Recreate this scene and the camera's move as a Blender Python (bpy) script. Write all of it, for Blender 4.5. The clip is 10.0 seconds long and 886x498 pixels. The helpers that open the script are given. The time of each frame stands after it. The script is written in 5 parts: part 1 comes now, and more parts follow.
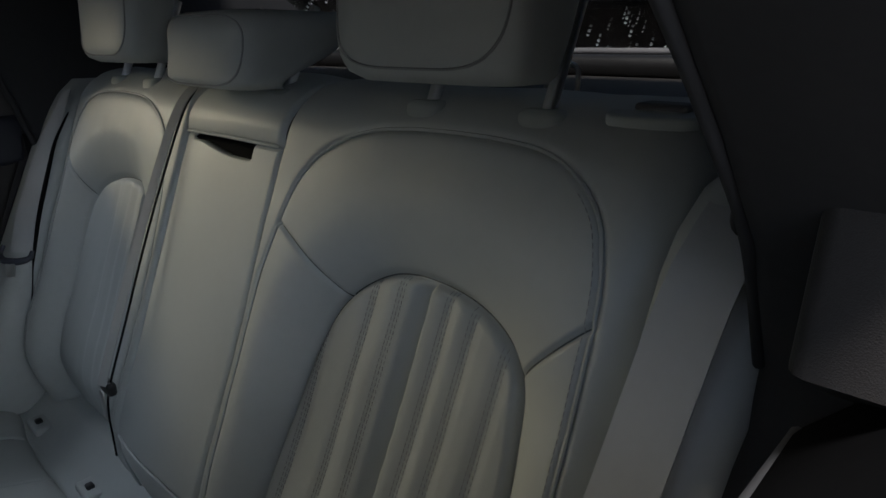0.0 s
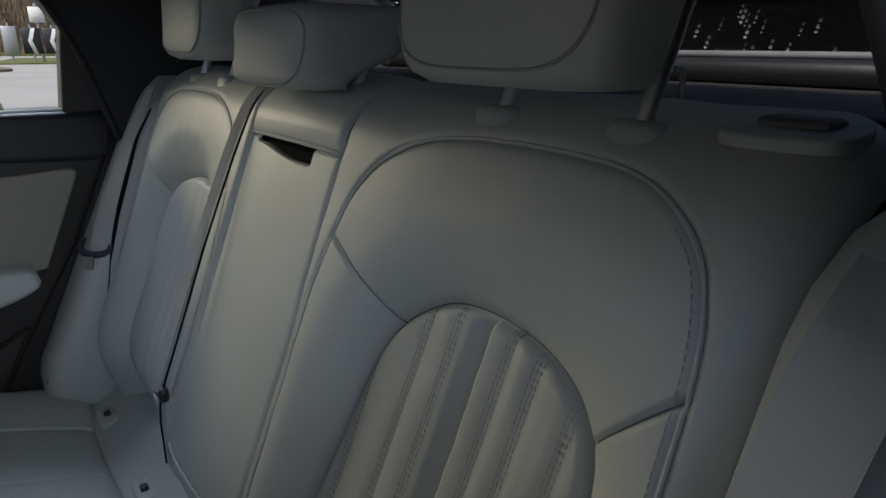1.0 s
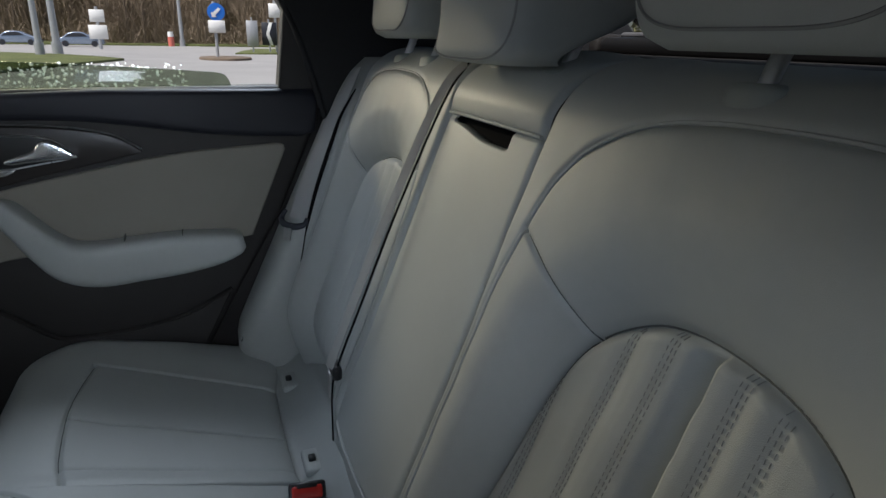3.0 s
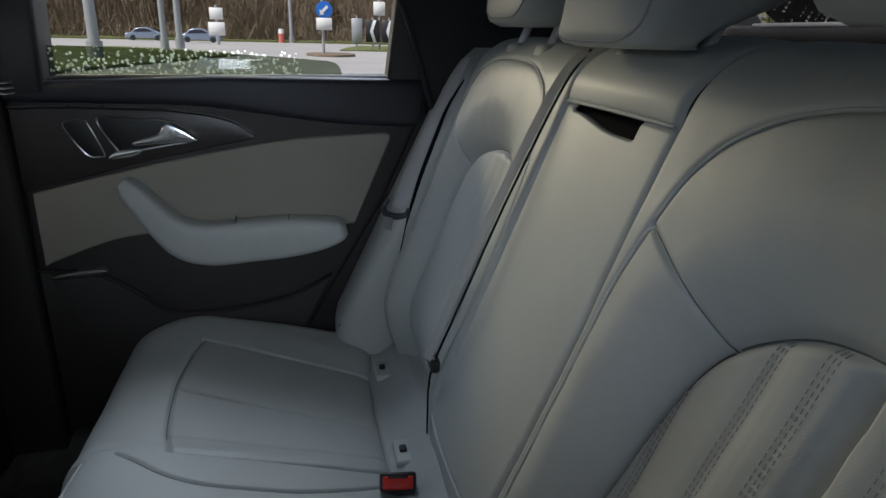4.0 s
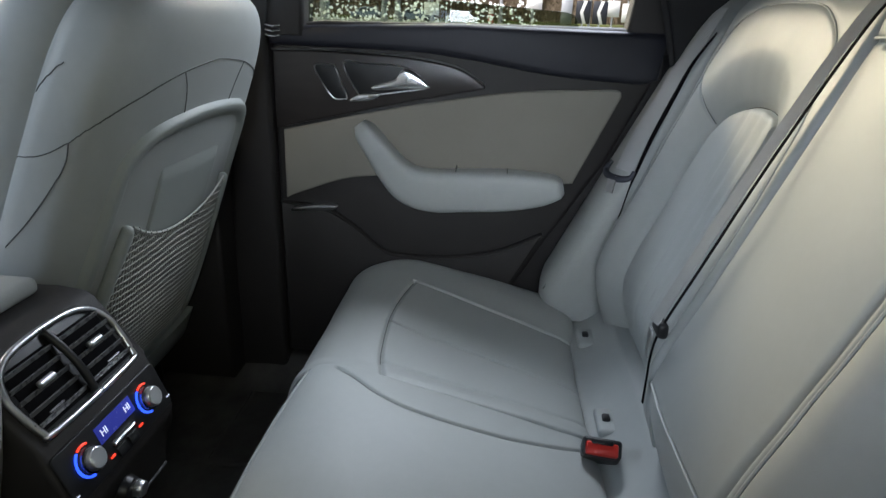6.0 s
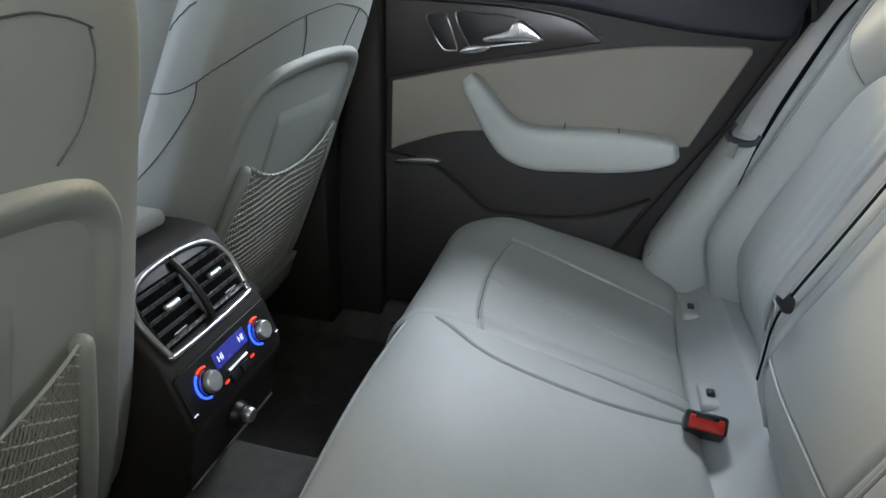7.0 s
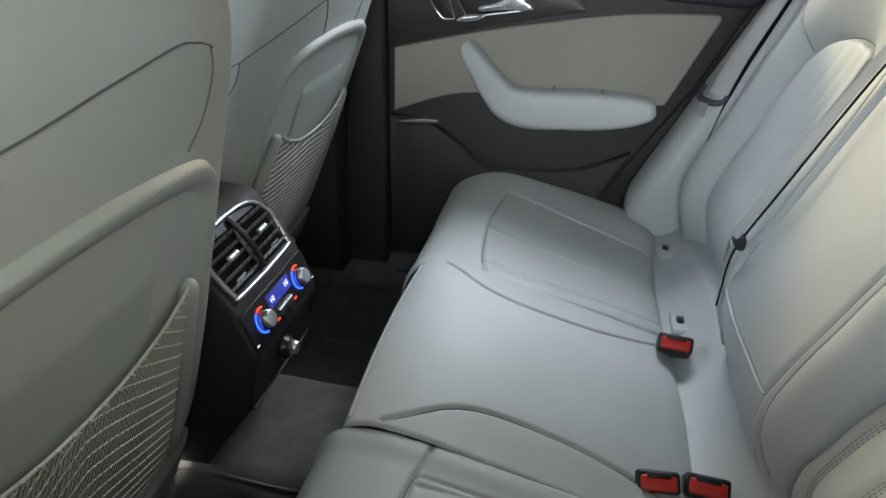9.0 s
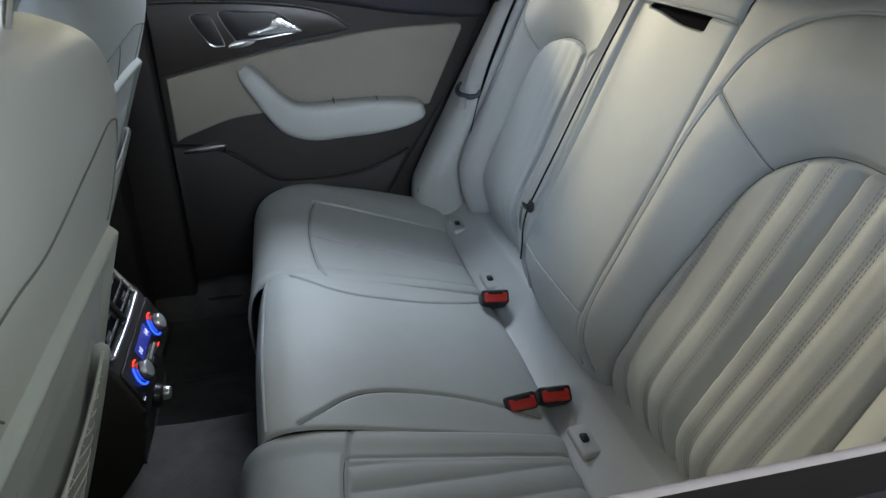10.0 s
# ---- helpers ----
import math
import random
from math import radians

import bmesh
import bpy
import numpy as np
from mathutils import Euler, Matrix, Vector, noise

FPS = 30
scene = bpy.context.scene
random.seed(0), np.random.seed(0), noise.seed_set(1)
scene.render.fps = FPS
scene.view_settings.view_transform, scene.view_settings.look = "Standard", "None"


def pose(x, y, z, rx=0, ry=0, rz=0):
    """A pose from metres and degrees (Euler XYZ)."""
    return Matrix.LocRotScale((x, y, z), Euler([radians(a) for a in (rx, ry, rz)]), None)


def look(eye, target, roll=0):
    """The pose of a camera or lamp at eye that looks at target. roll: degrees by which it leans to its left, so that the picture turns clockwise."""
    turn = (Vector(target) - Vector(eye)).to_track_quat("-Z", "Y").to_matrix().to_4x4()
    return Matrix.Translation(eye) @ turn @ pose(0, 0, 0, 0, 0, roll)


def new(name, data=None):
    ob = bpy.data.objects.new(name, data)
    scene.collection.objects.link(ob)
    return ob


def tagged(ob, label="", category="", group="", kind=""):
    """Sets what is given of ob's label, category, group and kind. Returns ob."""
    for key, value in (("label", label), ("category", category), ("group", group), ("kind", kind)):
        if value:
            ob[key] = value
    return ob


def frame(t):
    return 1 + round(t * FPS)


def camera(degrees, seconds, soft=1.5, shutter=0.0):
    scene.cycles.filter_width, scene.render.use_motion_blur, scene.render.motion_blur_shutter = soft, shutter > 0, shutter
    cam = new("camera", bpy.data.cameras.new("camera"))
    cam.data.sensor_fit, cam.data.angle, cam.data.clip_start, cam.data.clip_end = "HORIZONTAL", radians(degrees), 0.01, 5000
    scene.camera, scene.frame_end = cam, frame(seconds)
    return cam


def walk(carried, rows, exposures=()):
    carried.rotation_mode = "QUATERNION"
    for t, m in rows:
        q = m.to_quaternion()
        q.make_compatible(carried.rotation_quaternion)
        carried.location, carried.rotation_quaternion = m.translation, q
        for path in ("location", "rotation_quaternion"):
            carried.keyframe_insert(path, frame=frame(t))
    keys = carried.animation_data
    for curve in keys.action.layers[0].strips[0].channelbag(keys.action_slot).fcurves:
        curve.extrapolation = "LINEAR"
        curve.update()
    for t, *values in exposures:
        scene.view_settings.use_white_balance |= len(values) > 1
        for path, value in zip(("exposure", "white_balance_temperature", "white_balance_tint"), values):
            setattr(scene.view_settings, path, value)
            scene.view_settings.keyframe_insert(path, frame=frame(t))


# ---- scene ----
cam = camera(70.4, 10.0)
PATH = [
    (0, (-0.799, 0.245, 1.029), (0.507, -1.135, 0.405), -0.2),
    (0.5, (-0.765, 0.196, 1.03), (0.653, -1.072, 0.409), -0.0),
    (1, (-0.749, 0.168, 1.023), (0.742, -1.015, 0.409), 0.4),
    (1.5, (-0.722, 0.16, 1.015), (0.846, -0.918, 0.4), 0.6),
    (2, (-0.71, 0.145, 1.014), (0.93, -0.816, 0.391), 0.8),
    (2.5, (-0.692, 0.139, 1.007), (1.017, -0.689, 0.379), 0.9),
    (4, (-0.643, 0.156, 0.982), (1.203, -0.268, 0.339), 1.4),
    (4.5, (-0.634, 0.17, 0.974), (1.237, -0.116, 0.327), 1.5),
    (5, (-0.631, 0.184, 0.963), (1.254, 0.027, 0.314), 1.7),
    (5.5, (-0.627, 0.201, 0.941), (1.26, 0.194, 0.277), 1.8),
    (7, (-0.621, 0.244, 0.899), (1.155, 0.654, 0.076), 2.3),
    (7.5, (-0.635, 0.254, 0.899), (1.1, 0.753, 0.038), 2.3),
    (8, (-0.661, 0.255, 0.901), (1.033, 0.811, -0.004), 2.2),
    (8.5, (-0.7, 0.253, 0.929), (0.974, 0.809, -0.013), 2.2),
    (9, (-0.765, 0.259, 0.968), (0.955, 0.597, 0.004), 1.8),
    (9.5, (-0.829, 0.337, 0.981), (0.926, 0.265, 0.024), 1.6),
    (10, (-0.881, 0.412, 1.032), (0.823, -0.023, 0.079), 1.3),
]
EXPOSURES = [(0, 0.0, 6250, 11), (1.5, 0.5, 6200, 11), (2.5, 0.42, 6200, 11), (4.0, 0.40, 6250, 11), (4.5, 0.50, 6250, 11), (5.5, 1.08, 6300, 11), (7.0, 1.75, 6600, 11), (8.5, 1.95, 6650, 11), (9.5, 1.75, 6400, 11), (10, 1.5, 6250, 11)]
walk(cam, [(t, look(eye, target, roll)) for t, eye, target, roll in PATH], EXPOSURES)

# ---- world and light: overcast daylight through the glass ----
world = bpy.data.worlds.new("sky")
scene.world = world
world.use_nodes = True
wn = world.node_tree
sky = wn.nodes.new("ShaderNodeTexSky")
sky.sky_type, sky.sun_disc = "NISHITA", False
sky.sun_elevation, sky.sun_rotation = radians(62), radians(-25)
sky.air_density, sky.dust_density, sky.ozone_density = 1.0, 3.0, 1.0
bg = wn.nodes["Background"]
bg.inputs["Strength"].default_value = 0.06
wn.links.new(sky.outputs[0], bg.inputs["Color"])
sun = new("sun", bpy.data.lights.new("sun", "SUN"))
sun.data.energy, sun.data.angle, sun.data.color = 3.6, radians(12), (1.0, 0.95, 0.88)
sun.matrix_world = look((-2.0, 4.2, 9), (0, 0, 0.5))


def window_light(name, eye, target, wide, high, watts, color, spread=180):
    """The sky's light, entering through one of the car's openings."""
    o = new(name, bpy.data.lights.new(name, "AREA"))
    o.data.shape, o.data.size, o.data.size_y, o.data.energy, o.data.color = "RECTANGLE", wide, high, watts, color
    o.data.spread = radians(spread)
    o.matrix_world = look(eye, target)


window_light("windscreen_light", (0.40, 1.92, 1.32), (-0.22, -0.1, 0.70), 0.30, 0.18, 1.6, (1.0, 0.88, 0.66))
window_light("windscreen_side_light", (-0.44, 1.92, 1.36), (0.45, -0.1, 0.62), 0.42, 0.30, 2.4, (0.62, 0.78, 1.0))
window_light("side_window_light", (-1.25, -0.25, 1.38), (0.0, 0.75, 0.50), 0.8, 0.5, 3.0, (1.0, 1.0, 0.78))
window_light("open_window_light", (-1.25, 0.20, 1.16), (0.75, 0.15, 0.62), 0.35, 0.30, 0.42, (0.86, 0.93, 1.0), 50)
window_light("door_opening_light", (-1.25, 0.35, 1.16), (0.0, 0.0, 0.70), 0.5, 0.35, 0.6, (0.50, 0.70, 1.0))
window_light("far_window_sky_light", (1.20, 0.12, 1.50), (0.15, 0.25, 0.45), 0.6, 0.30, 6.5, (0.82, 0.90, 1.0))
window_light("far_window_road_light", (2.60, 0.80, 1.70), (-0.40, -0.15, 0.74), 1.3, 0.30, 28.0, (1.0, 0.88, 0.60))


# ---- materials ----
def material(name, color, rough=0.5, metal=0.0, grain=0.0, scale=900.0, vary=0.12, coarse=9.0, spec=0.5, kind="noise", emit=0.0, stretch=(1, 1, 1)):
    """A surface with variation at two scales and a fine relief of grain metres."""
    m = bpy.data.materials.new(name)
    m.use_nodes = True
    n, l = m.node_tree.nodes, m.node_tree.links
    b = n["Principled BSDF"]
    b.inputs["Roughness"].default_value = rough
    b.inputs["Metallic"].default_value = metal
    b.inputs["Specular IOR Level"].default_value = spec
    co = n.new("ShaderNodeTexCoord")
    mp = n.new("ShaderNodeMapping")
    mp.inputs["Scale"].default_value = stretch
    l.new(co.outputs["Object"], mp.inputs["Vector"])
    big = n.new("ShaderNodeTexNoise")
    big.inputs["Scale"].default_value, big.inputs["Detail"].default_value = coarse, 5.0
    l.new(mp.outputs[0], big.inputs["Vector"])
    small = n.new("ShaderNodeTexNoise")
    small.inputs["Scale"].default_value, small.inputs["Detail"].default_value = coarse * 14, 4.0
    l.new(mp.outputs[0], small.inputs["Vector"])
    mix = n.new("ShaderNodeMath")
    mix.operation = "MULTIPLY_ADD"
    l.new(small.outputs["Fac"], mix.inputs[0])
    mix.inputs[1].default_value = 0.35
    l.new(big.outputs["Fac"], mix.inputs[2])
    ramp = n.new("ShaderNodeValToRGB")
    ramp.color_ramp.elements[0].position, ramp.color_ramp.elements[1].position = 0.35, 1.0
    for e, k in zip(ramp.color_ramp.elements, (1 - vary, 1 + vary)):
        e.color = (*[min(1.0, c * k) for c in color], 1)
    l.new(mix.outputs[0], ramp.inputs["Fac"])
    l.new(ramp.outputs["Color"], b.inputs["Base Color"])
    if emit:
        l.new(ramp.outputs["Color"], b.inputs["Emission Color"])
        b.inputs["Emission Strength"].default_value = emit
    rr = n.new("ShaderNodeMapRange")
    rr.inputs["To Min"].default_value, rr.inputs["To Max"].default_value = max(0.02, rough - 0.08), min(1, rough + 0.08)
    l.new(small.outputs["Fac"], rr.inputs["Value"])
    l.new(rr.outputs[0], b.inputs["Roughness"])
    if grain:
        if kind == "cells":
            tex = n.new("ShaderNodeTexVoronoi")
            tex.feature = "F1"
            out = tex.outputs["Distance"]
        elif kind == "weave":
            tex = n.new("ShaderNodeTexWave")
            tex.bands_direction = "DIAGONAL"
            tex.inputs["Distortion"].default_value = 0.6
            out = tex.outputs["Fac"]
        else:
            tex = n.new("ShaderNodeTexNoise")
            tex.inputs["Detail"].default_value = 3.0
            out = tex.outputs["Fac"]
        tex.inputs["Scale"].default_value = scale
        l.new(mp.outputs[0], tex.inputs["Vector"])
        bump = n.new("ShaderNodeBump")
        bump.inputs["Strength"].default_value, bump.inputs["Distance"].default_value = 0.5, grain
        l.new(out, bump.inputs["Height"])
        l.new(bump.outputs["Normal"], b.inputs["Normal"])
    return m


def glass(name, color, alpha=0.06):
    m = bpy.data.materials.new(name)
    m.use_nodes = True
    n, l = m.node_tree.nodes, m.node_tree.links
    n.remove(n["Principled BSDF"])
    clear, shine, both, fres = (n.new(k) for k in ("ShaderNodeBsdfTransparent", "ShaderNodeBsdfGlossy", "ShaderNodeMixShader", "ShaderNodeFresnel"))
    clear.inputs[0].default_value = (*color, 1)
    shine.inputs["Roughness"].default_value = 0.03
    fres.inputs["IOR"].default_value = 1.45
    l.new(fres.outputs[0], both.inputs[0])
    l.new(clear.outputs[0], both.inputs[1])
    l.new(shine.outputs[0], both.inputs[2])
    l.new(both.outputs[0], n["Material Output"].inputs["Surface"])
    return m


LEATHER = material("pale_grey_leather", (0.44, 0.46, 0.445), 0.48, grain=0.00016, scale=1300, kind="cells", vary=0.07, coarse=6)
PERFORATED = material("pale_grey_insert_leather", (0.43, 0.45, 0.435), 0.47, grain=0.0003, scale=1300, kind="cells", vary=0.06, coarse=7)
SHELL = material("pale_grey_moulded_plastic", (0.37, 0.395, 0.375), 0.5, grain=0.0003, scale=1500, vary=0.05)
# seam lines darkened, with the shade of their grooves in the colour
SEAMSHADE = material("seam_shadow_grey", (0.11, 0.115, 0.11), 0.7, grain=0.0003, vary=0.1)
THREAD = material("grey_thread", (0.30, 0.305, 0.30), 0.8, grain=0.0003, scale=2500, vary=0.1)
WEBBING = material("grey_belt_webbing", (0.40, 0.40, 0.385), 0.75, grain=0.0003, scale=1000, kind="weave", vary=0.08)
DOORGREY = material("door_panel_grey_leather", (0.27, 0.252, 0.215), 0.7, grain=0.0004, scale=1100, kind="cells", vary=0.06)
DARK = material("black_soft_plastic", (0.025, 0.022, 0.021), 0.55, grain=0.0004, scale=1200, kind="cells", vary=0.15)
DARKGLOSS = material("dark_brown_trim", (0.036, 0.030, 0.028), 0.34, vary=0.2, stretch=(1, 1, 6))
PILLAR = material("black_pillar_fabric", (0.022, 0.022, 0.024), 0.8, grain=0.0001, scale=2600, vary=0.12)
# lighter copy of the belt webbing, with window light in its colour
LITBELT = material("lit_grey_belt_webbing", (0.46, 0.47, 0.47), 0.75, grain=0.0003, scale=1000, kind="weave", vary=0.06)
TONGUE = material("slate_grey_plastic", (0.045, 0.050, 0.065), 0.4, vary=0.1)
BRIGHT = material("bright_satin_metal", (0.92, 0.92, 0.92), 0.38, 1.0, vary=0.03)
CARPET = material("charcoal_carpet", (0.115, 0.111, 0.106), 0.95, grain=0.004, scale=500, vary=0.35, coarse=20)
MAT = material("grey_mat_carpet", (0.10, 0.096, 0.092), 0.95, grain=0.004, scale=600, vary=0.3, coarse=18)
CHROME = material("chrome", (0.93, 0.93, 0.94), 0.24, 1.0, vary=0.03)
SATIN = material("satin_metal", (0.55, 0.55, 0.55), 0.3, 1.0, grain=0.0001, vary=0.05)
RED = material("red_plastic", (0.62, 0.03, 0.02), 0.35, grain=0.0002, vary=0.08)
BLACKPL = material("black_plastic", (0.012, 0.012, 0.013), 0.38, grain=0.0002, vary=0.15)
BLUEGLOW = material("blue_light", (0.03, 0.10, 1.0), 0.4, emit=0.7, vary=0.02)
REDGLOW = material("red_light", (1.0, 0.05, 0.02), 0.4, emit=0.5, vary=0.02)
SCREEN = material("blue_display", (0.03, 0.04, 0.30), 0.25, emit=0.2, vary=0.05)
GLYPH = material("display_glyph", (0.75, 0.8, 1.0), 0.4, emit=0.3, vary=0.02)
NETTING = material("grey_netting", (0.56, 0.57, 0.53), 0.8, grain=0.0003, vary=0.1)
HEADLINER = material("dark_roof_lining", (0.10, 0.10, 0.105), 0.95, grain=0.001, scale=700, vary=0.1)
CLEAR = glass("clear_car_glass", (0.93, 0.95, 0.94))
TINT = glass("rear_window_glass", (0.74, 0.76, 0.72))
SIDEGLASS = glass("tinted_side_glass", (0.50, 0.54, 0.47))
DROPS = material("rain_drops", (0.85, 0.88, 0.9), 0.1, vary=0.05)
dn = DROPS.node_tree
thru = dn.nodes.new("ShaderNodeBsdfTranslucent")
thru.inputs["Color"].default_value = (0.95, 0.97, 1.0, 1)
dn.links.new(thru.outputs[0], dn.nodes["Material Output"].inputs["Surface"])
# matt black that paints shade into gaps, the pull slot, vents and near door
SHADEBLACK = material("matt_shade_black", (0.007, 0.007, 0.008), 0.95, spec=0.05, vary=0.2)
# net threads darkened to carry the shade inside the pocket
NETSHADE = material("shade_grey_net_threads", (0.33, 0.33, 0.305), 0.85, vary=0.1)
SLAT = material("dark_grey_slat", (0.11, 0.11, 0.115), 0.28, vary=0.1)
SEALGREY = material("worn_grey_rubber", (0.11, 0.11, 0.12), 0.6, grain=0.0003, vary=0.2)
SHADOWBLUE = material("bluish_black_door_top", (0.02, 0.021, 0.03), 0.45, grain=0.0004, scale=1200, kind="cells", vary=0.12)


# ---- mesh helpers ----
def smooth_line(pts, n=12, closed=False):
    """A Catmull-Rom line through a few control points."""
    p = np.array(pts, float)
    q = np.vstack([p[-1:], p, p[:2]]) if closed else np.vstack([2 * p[0] - p[1], p, 2 * p[-1] - p[-2]])
    out = []
    for a, b, c, d in zip(q[:-3], q[1:-2], q[2:-1], q[3:]):
        for t in np.linspace(0, 1, n, endpoint=False):
            out.append(0.5 * (2 * b + (c - a) * t + (2 * a - 5 * b + 4 * c - d) * t * t + (3 * b - a - 3 * c + d) * t**3))
    if not closed:
        out.append(p[-1])
    return np.array(out)


def smooth(x, lo, hi):
    t = np.clip((x - lo) / (hi - lo), 0, 1)
    return t * t * (3 - 2 * t)


def dist_line(u, v, line):
    """The distance of grid points from a polyline."""
    best = np.full(u.shape, 9.0)
    for (ax, ay), (bx, by) in zip(line[:-1], line[1:]):
        dx, dy = bx - ax, by - ay
        t = np.clip(((u - ax) * dx + (v - ay) * dy) / (dx * dx + dy * dy + 1e-12), 0, 1)
        best = np.minimum(best, np.hypot(u - ax - t * dx, v - ay - t * dy))
    return best


def inside(u, v, line):
    """Whether grid points lie in a closed polygon."""
    hit = np.zeros(u.shape, bool)
    for (ax, ay), (bx, by) in zip(line, np.roll(line, -1, 0)):
        cross = ((ay > v) != (by > v)) & (u < (bx - ax) * (v - ay) / (by - ay + 1e-12) + ax)
        hit ^= cross
    return hit


def thing(name, label, category, at=(0, 0, 0), group="", kind=""):
    e = new(name)
    e.location = at
    e.empty_display_size = 0.05
    return tagged(e, label, category, group, kind)


def hang(ob, parent):
    """Parents without moving."""
    if parent is not None:
        ob.parent = parent
        if parent.parent is None:
            ob.matrix_parent_inverse = Matrix.Translation(parent.location).inverted()
    return ob


def part(name, shape, mat, parent=None, label="", flat=False):
    """Links a bmesh, or (verts, faces), as one mesh object."""
    me = bpy.data.meshes.new(name)
    if isinstance(shape, bmesh.types.BMesh):
        bmesh.ops.recalc_face_normals(shape, faces=shape.faces)
        shape.to_mesh(me)
        shape.free()
    else:
        me.from_pydata([tuple(v) for v in shape[0]], [], [tuple(f) for f in shape[1]])
    me.materials.append(mat)
    me.polygons.foreach_set("use_smooth", [not flat] * len(me.polygons))
    if not flat:
        me.set_sharp_from_angle(angle=radians(50))
    ob = hang(new(name, me), parent)
    if label:
        tagged(ob, label)
    return ob


def sheet(points, regions, parent, mats, flip=False):
    """Splits one smooth grid of points into panels by region; mats: region -> (name, material, label)."""
    ni, nj = points.shape[:2]
    du, dv = np.gradient(points, axis=0), np.gradient(points, axis=1)
    nrm = np.cross(du, dv)
    nrm /= np.linalg.norm(nrm, axis=2, keepdims=True) + 1e-12
    if flip:
        nrm = -nrm
    idx = np.arange(ni * nj).reshape(ni, nj)
    quads = np.stack([idx[:-1, :-1], idx[1:, :-1], idx[1:, 1:], idx[:-1, 1:]], -1)
    if flip:
        quads = quads[..., ::-1]
    reg = regions[:-1, :-1]
    flatp, flatn = points.reshape(-1, 3), nrm.reshape(-1, 3)
    made = {}
    for r, (name, mat, label) in mats.items():
        f = quads[reg == r]
        if not len(f):
            continue
        used, inv = np.unique(f, return_inverse=True)
        me = bpy.data.meshes.new(name)
        me.from_pydata(flatp[used].tolist(), [], inv.reshape(f.shape).tolist())
        me.materials.append(mat)
        me.polygons.foreach_set("use_smooth", [True] * len(me.polygons))
        me.normals_split_custom_set_from_vertices(flatn[used].tolist())
        made[r] = hang(new(name, me), parent)
        if label:
            tagged(made[r], label)
    return made


def tube_data(pts, r, n=6, closed=False, flatten=1.0):
    """Verts and faces of a tube along points."""
    pts = np.array(pts, float)
    tang = np.gradient(pts, axis=0)
    if closed:
        tang = np.roll(pts, -1, 0) - np.roll(pts, 1, 0)
    tang /= np.linalg.norm(tang, axis=1, keepdims=True) + 1e-12
    up = np.array([0.13, 0.31, 0.94])
    side = np.cross(tang, up)
    side /= np.linalg.norm(side, axis=1, keepdims=True) + 1e-12
    top = np.cross(side, tang)
    ang = np.linspace(0, 2 * math.pi, n, endpoint=False)
    rr = np.broadcast_to(np.asarray(r, float), (len(pts),))
    v = pts[:, None] + rr[:, None, None] * (np.cos(ang)[None, :, None] * side[:, None] + flatten * np.sin(ang)[None, :, None] * top[:, None])
    m = len(pts)
    f = [(i * n + k, i * n + (k + 1) % n, ((i + 1) % m) * n + (k + 1) % n, ((i + 1) % m) * n + k) for i in range(m if closed else m - 1) for k in range(n)]
    if not closed:
        f += [tuple(range(n))[::-1], tuple(range((m - 1) * n, m * n))]
    return v.reshape(-1, 3), f


def join(pieces):
    verts, faces, base = [], [], 0
    for v, f in pieces:
        verts.extend(np.asarray(v).tolist())
        faces.extend([tuple(i + base for i in g) for g in f])
        base += len(v)
    return verts, faces


def rbox(x0, x1, y0, y1, z0, z1, r=0.004, seg=2, taper=None):
    """A box with rounded edges, as a bmesh."""
    bm = bmesh.new()
    bmesh.ops.create_cube(bm, size=1)
    for v in bm.verts:
        v.co = Vector(((x0 + x1) / 2 + v.co.x * (x1 - x0), (y0 + y1) / 2 + v.co.y * (y1 - y0), (z0 + z1) / 2 + v.co.z * (z1 - z0)))
        if taper:
            taper(v)
    if r:
        bmesh.ops.bevel(bm, geom=list(bm.edges), offset=min(r, 0.49 * min(x1 - x0, y1 - y0, z1 - z0)), segments=seg, affect="EDGES", profile=0.5)
    return bm


def plate(outline, place, depth, r=0.004, seg=3):
    """An outline of (u, v) extruded by depth with a rounded front edge; place(u, v, d) gives the point, d towards the front."""
    bm = bmesh.new()
    o = [np.array(p) for p in outline]
    n = len(o)
    c = sum(o) / n
    rings = [(0.0, 0.0)] + [(r * (1 - math.cos(a)), depth - r + r * math.sin(a)) for a in np.linspace(0, math.pi / 2, seg + 1)]
    area = sum(o[i][0] * o[(i + 1) % n][1] - o[(i + 1) % n][0] * o[i][1] for i in range(n))
    sgn = 1 if area > 0 else -1
    nrm = []
    for i in range(n):
        t = o[(i + 1) % n] - o[i - 1]
        t = t / (np.linalg.norm(t) + 1e-9)
        nrm.append(np.array([t[1], -t[0]]) * sgn)
    loops = []
    for inset, d in rings:
        loops.append([bm.verts.new(place(*(o[i] - nrm[i] * inset), d)) for i in range(n)])
    for a, b in zip(loops[:-1], loops[1:]):
        for i in range(n):
            bm.faces.new((a[i], a[(i + 1) % n], b[(i + 1) % n], b[i]))
    bm.faces.new(loops[-1])
    bm.faces.new(loops[0][::-1])
    bm.normal_update()
    bmesh.ops.triangulate(bm, faces=[f for f in bm.faces if len(f.verts) > 4])
    return bm


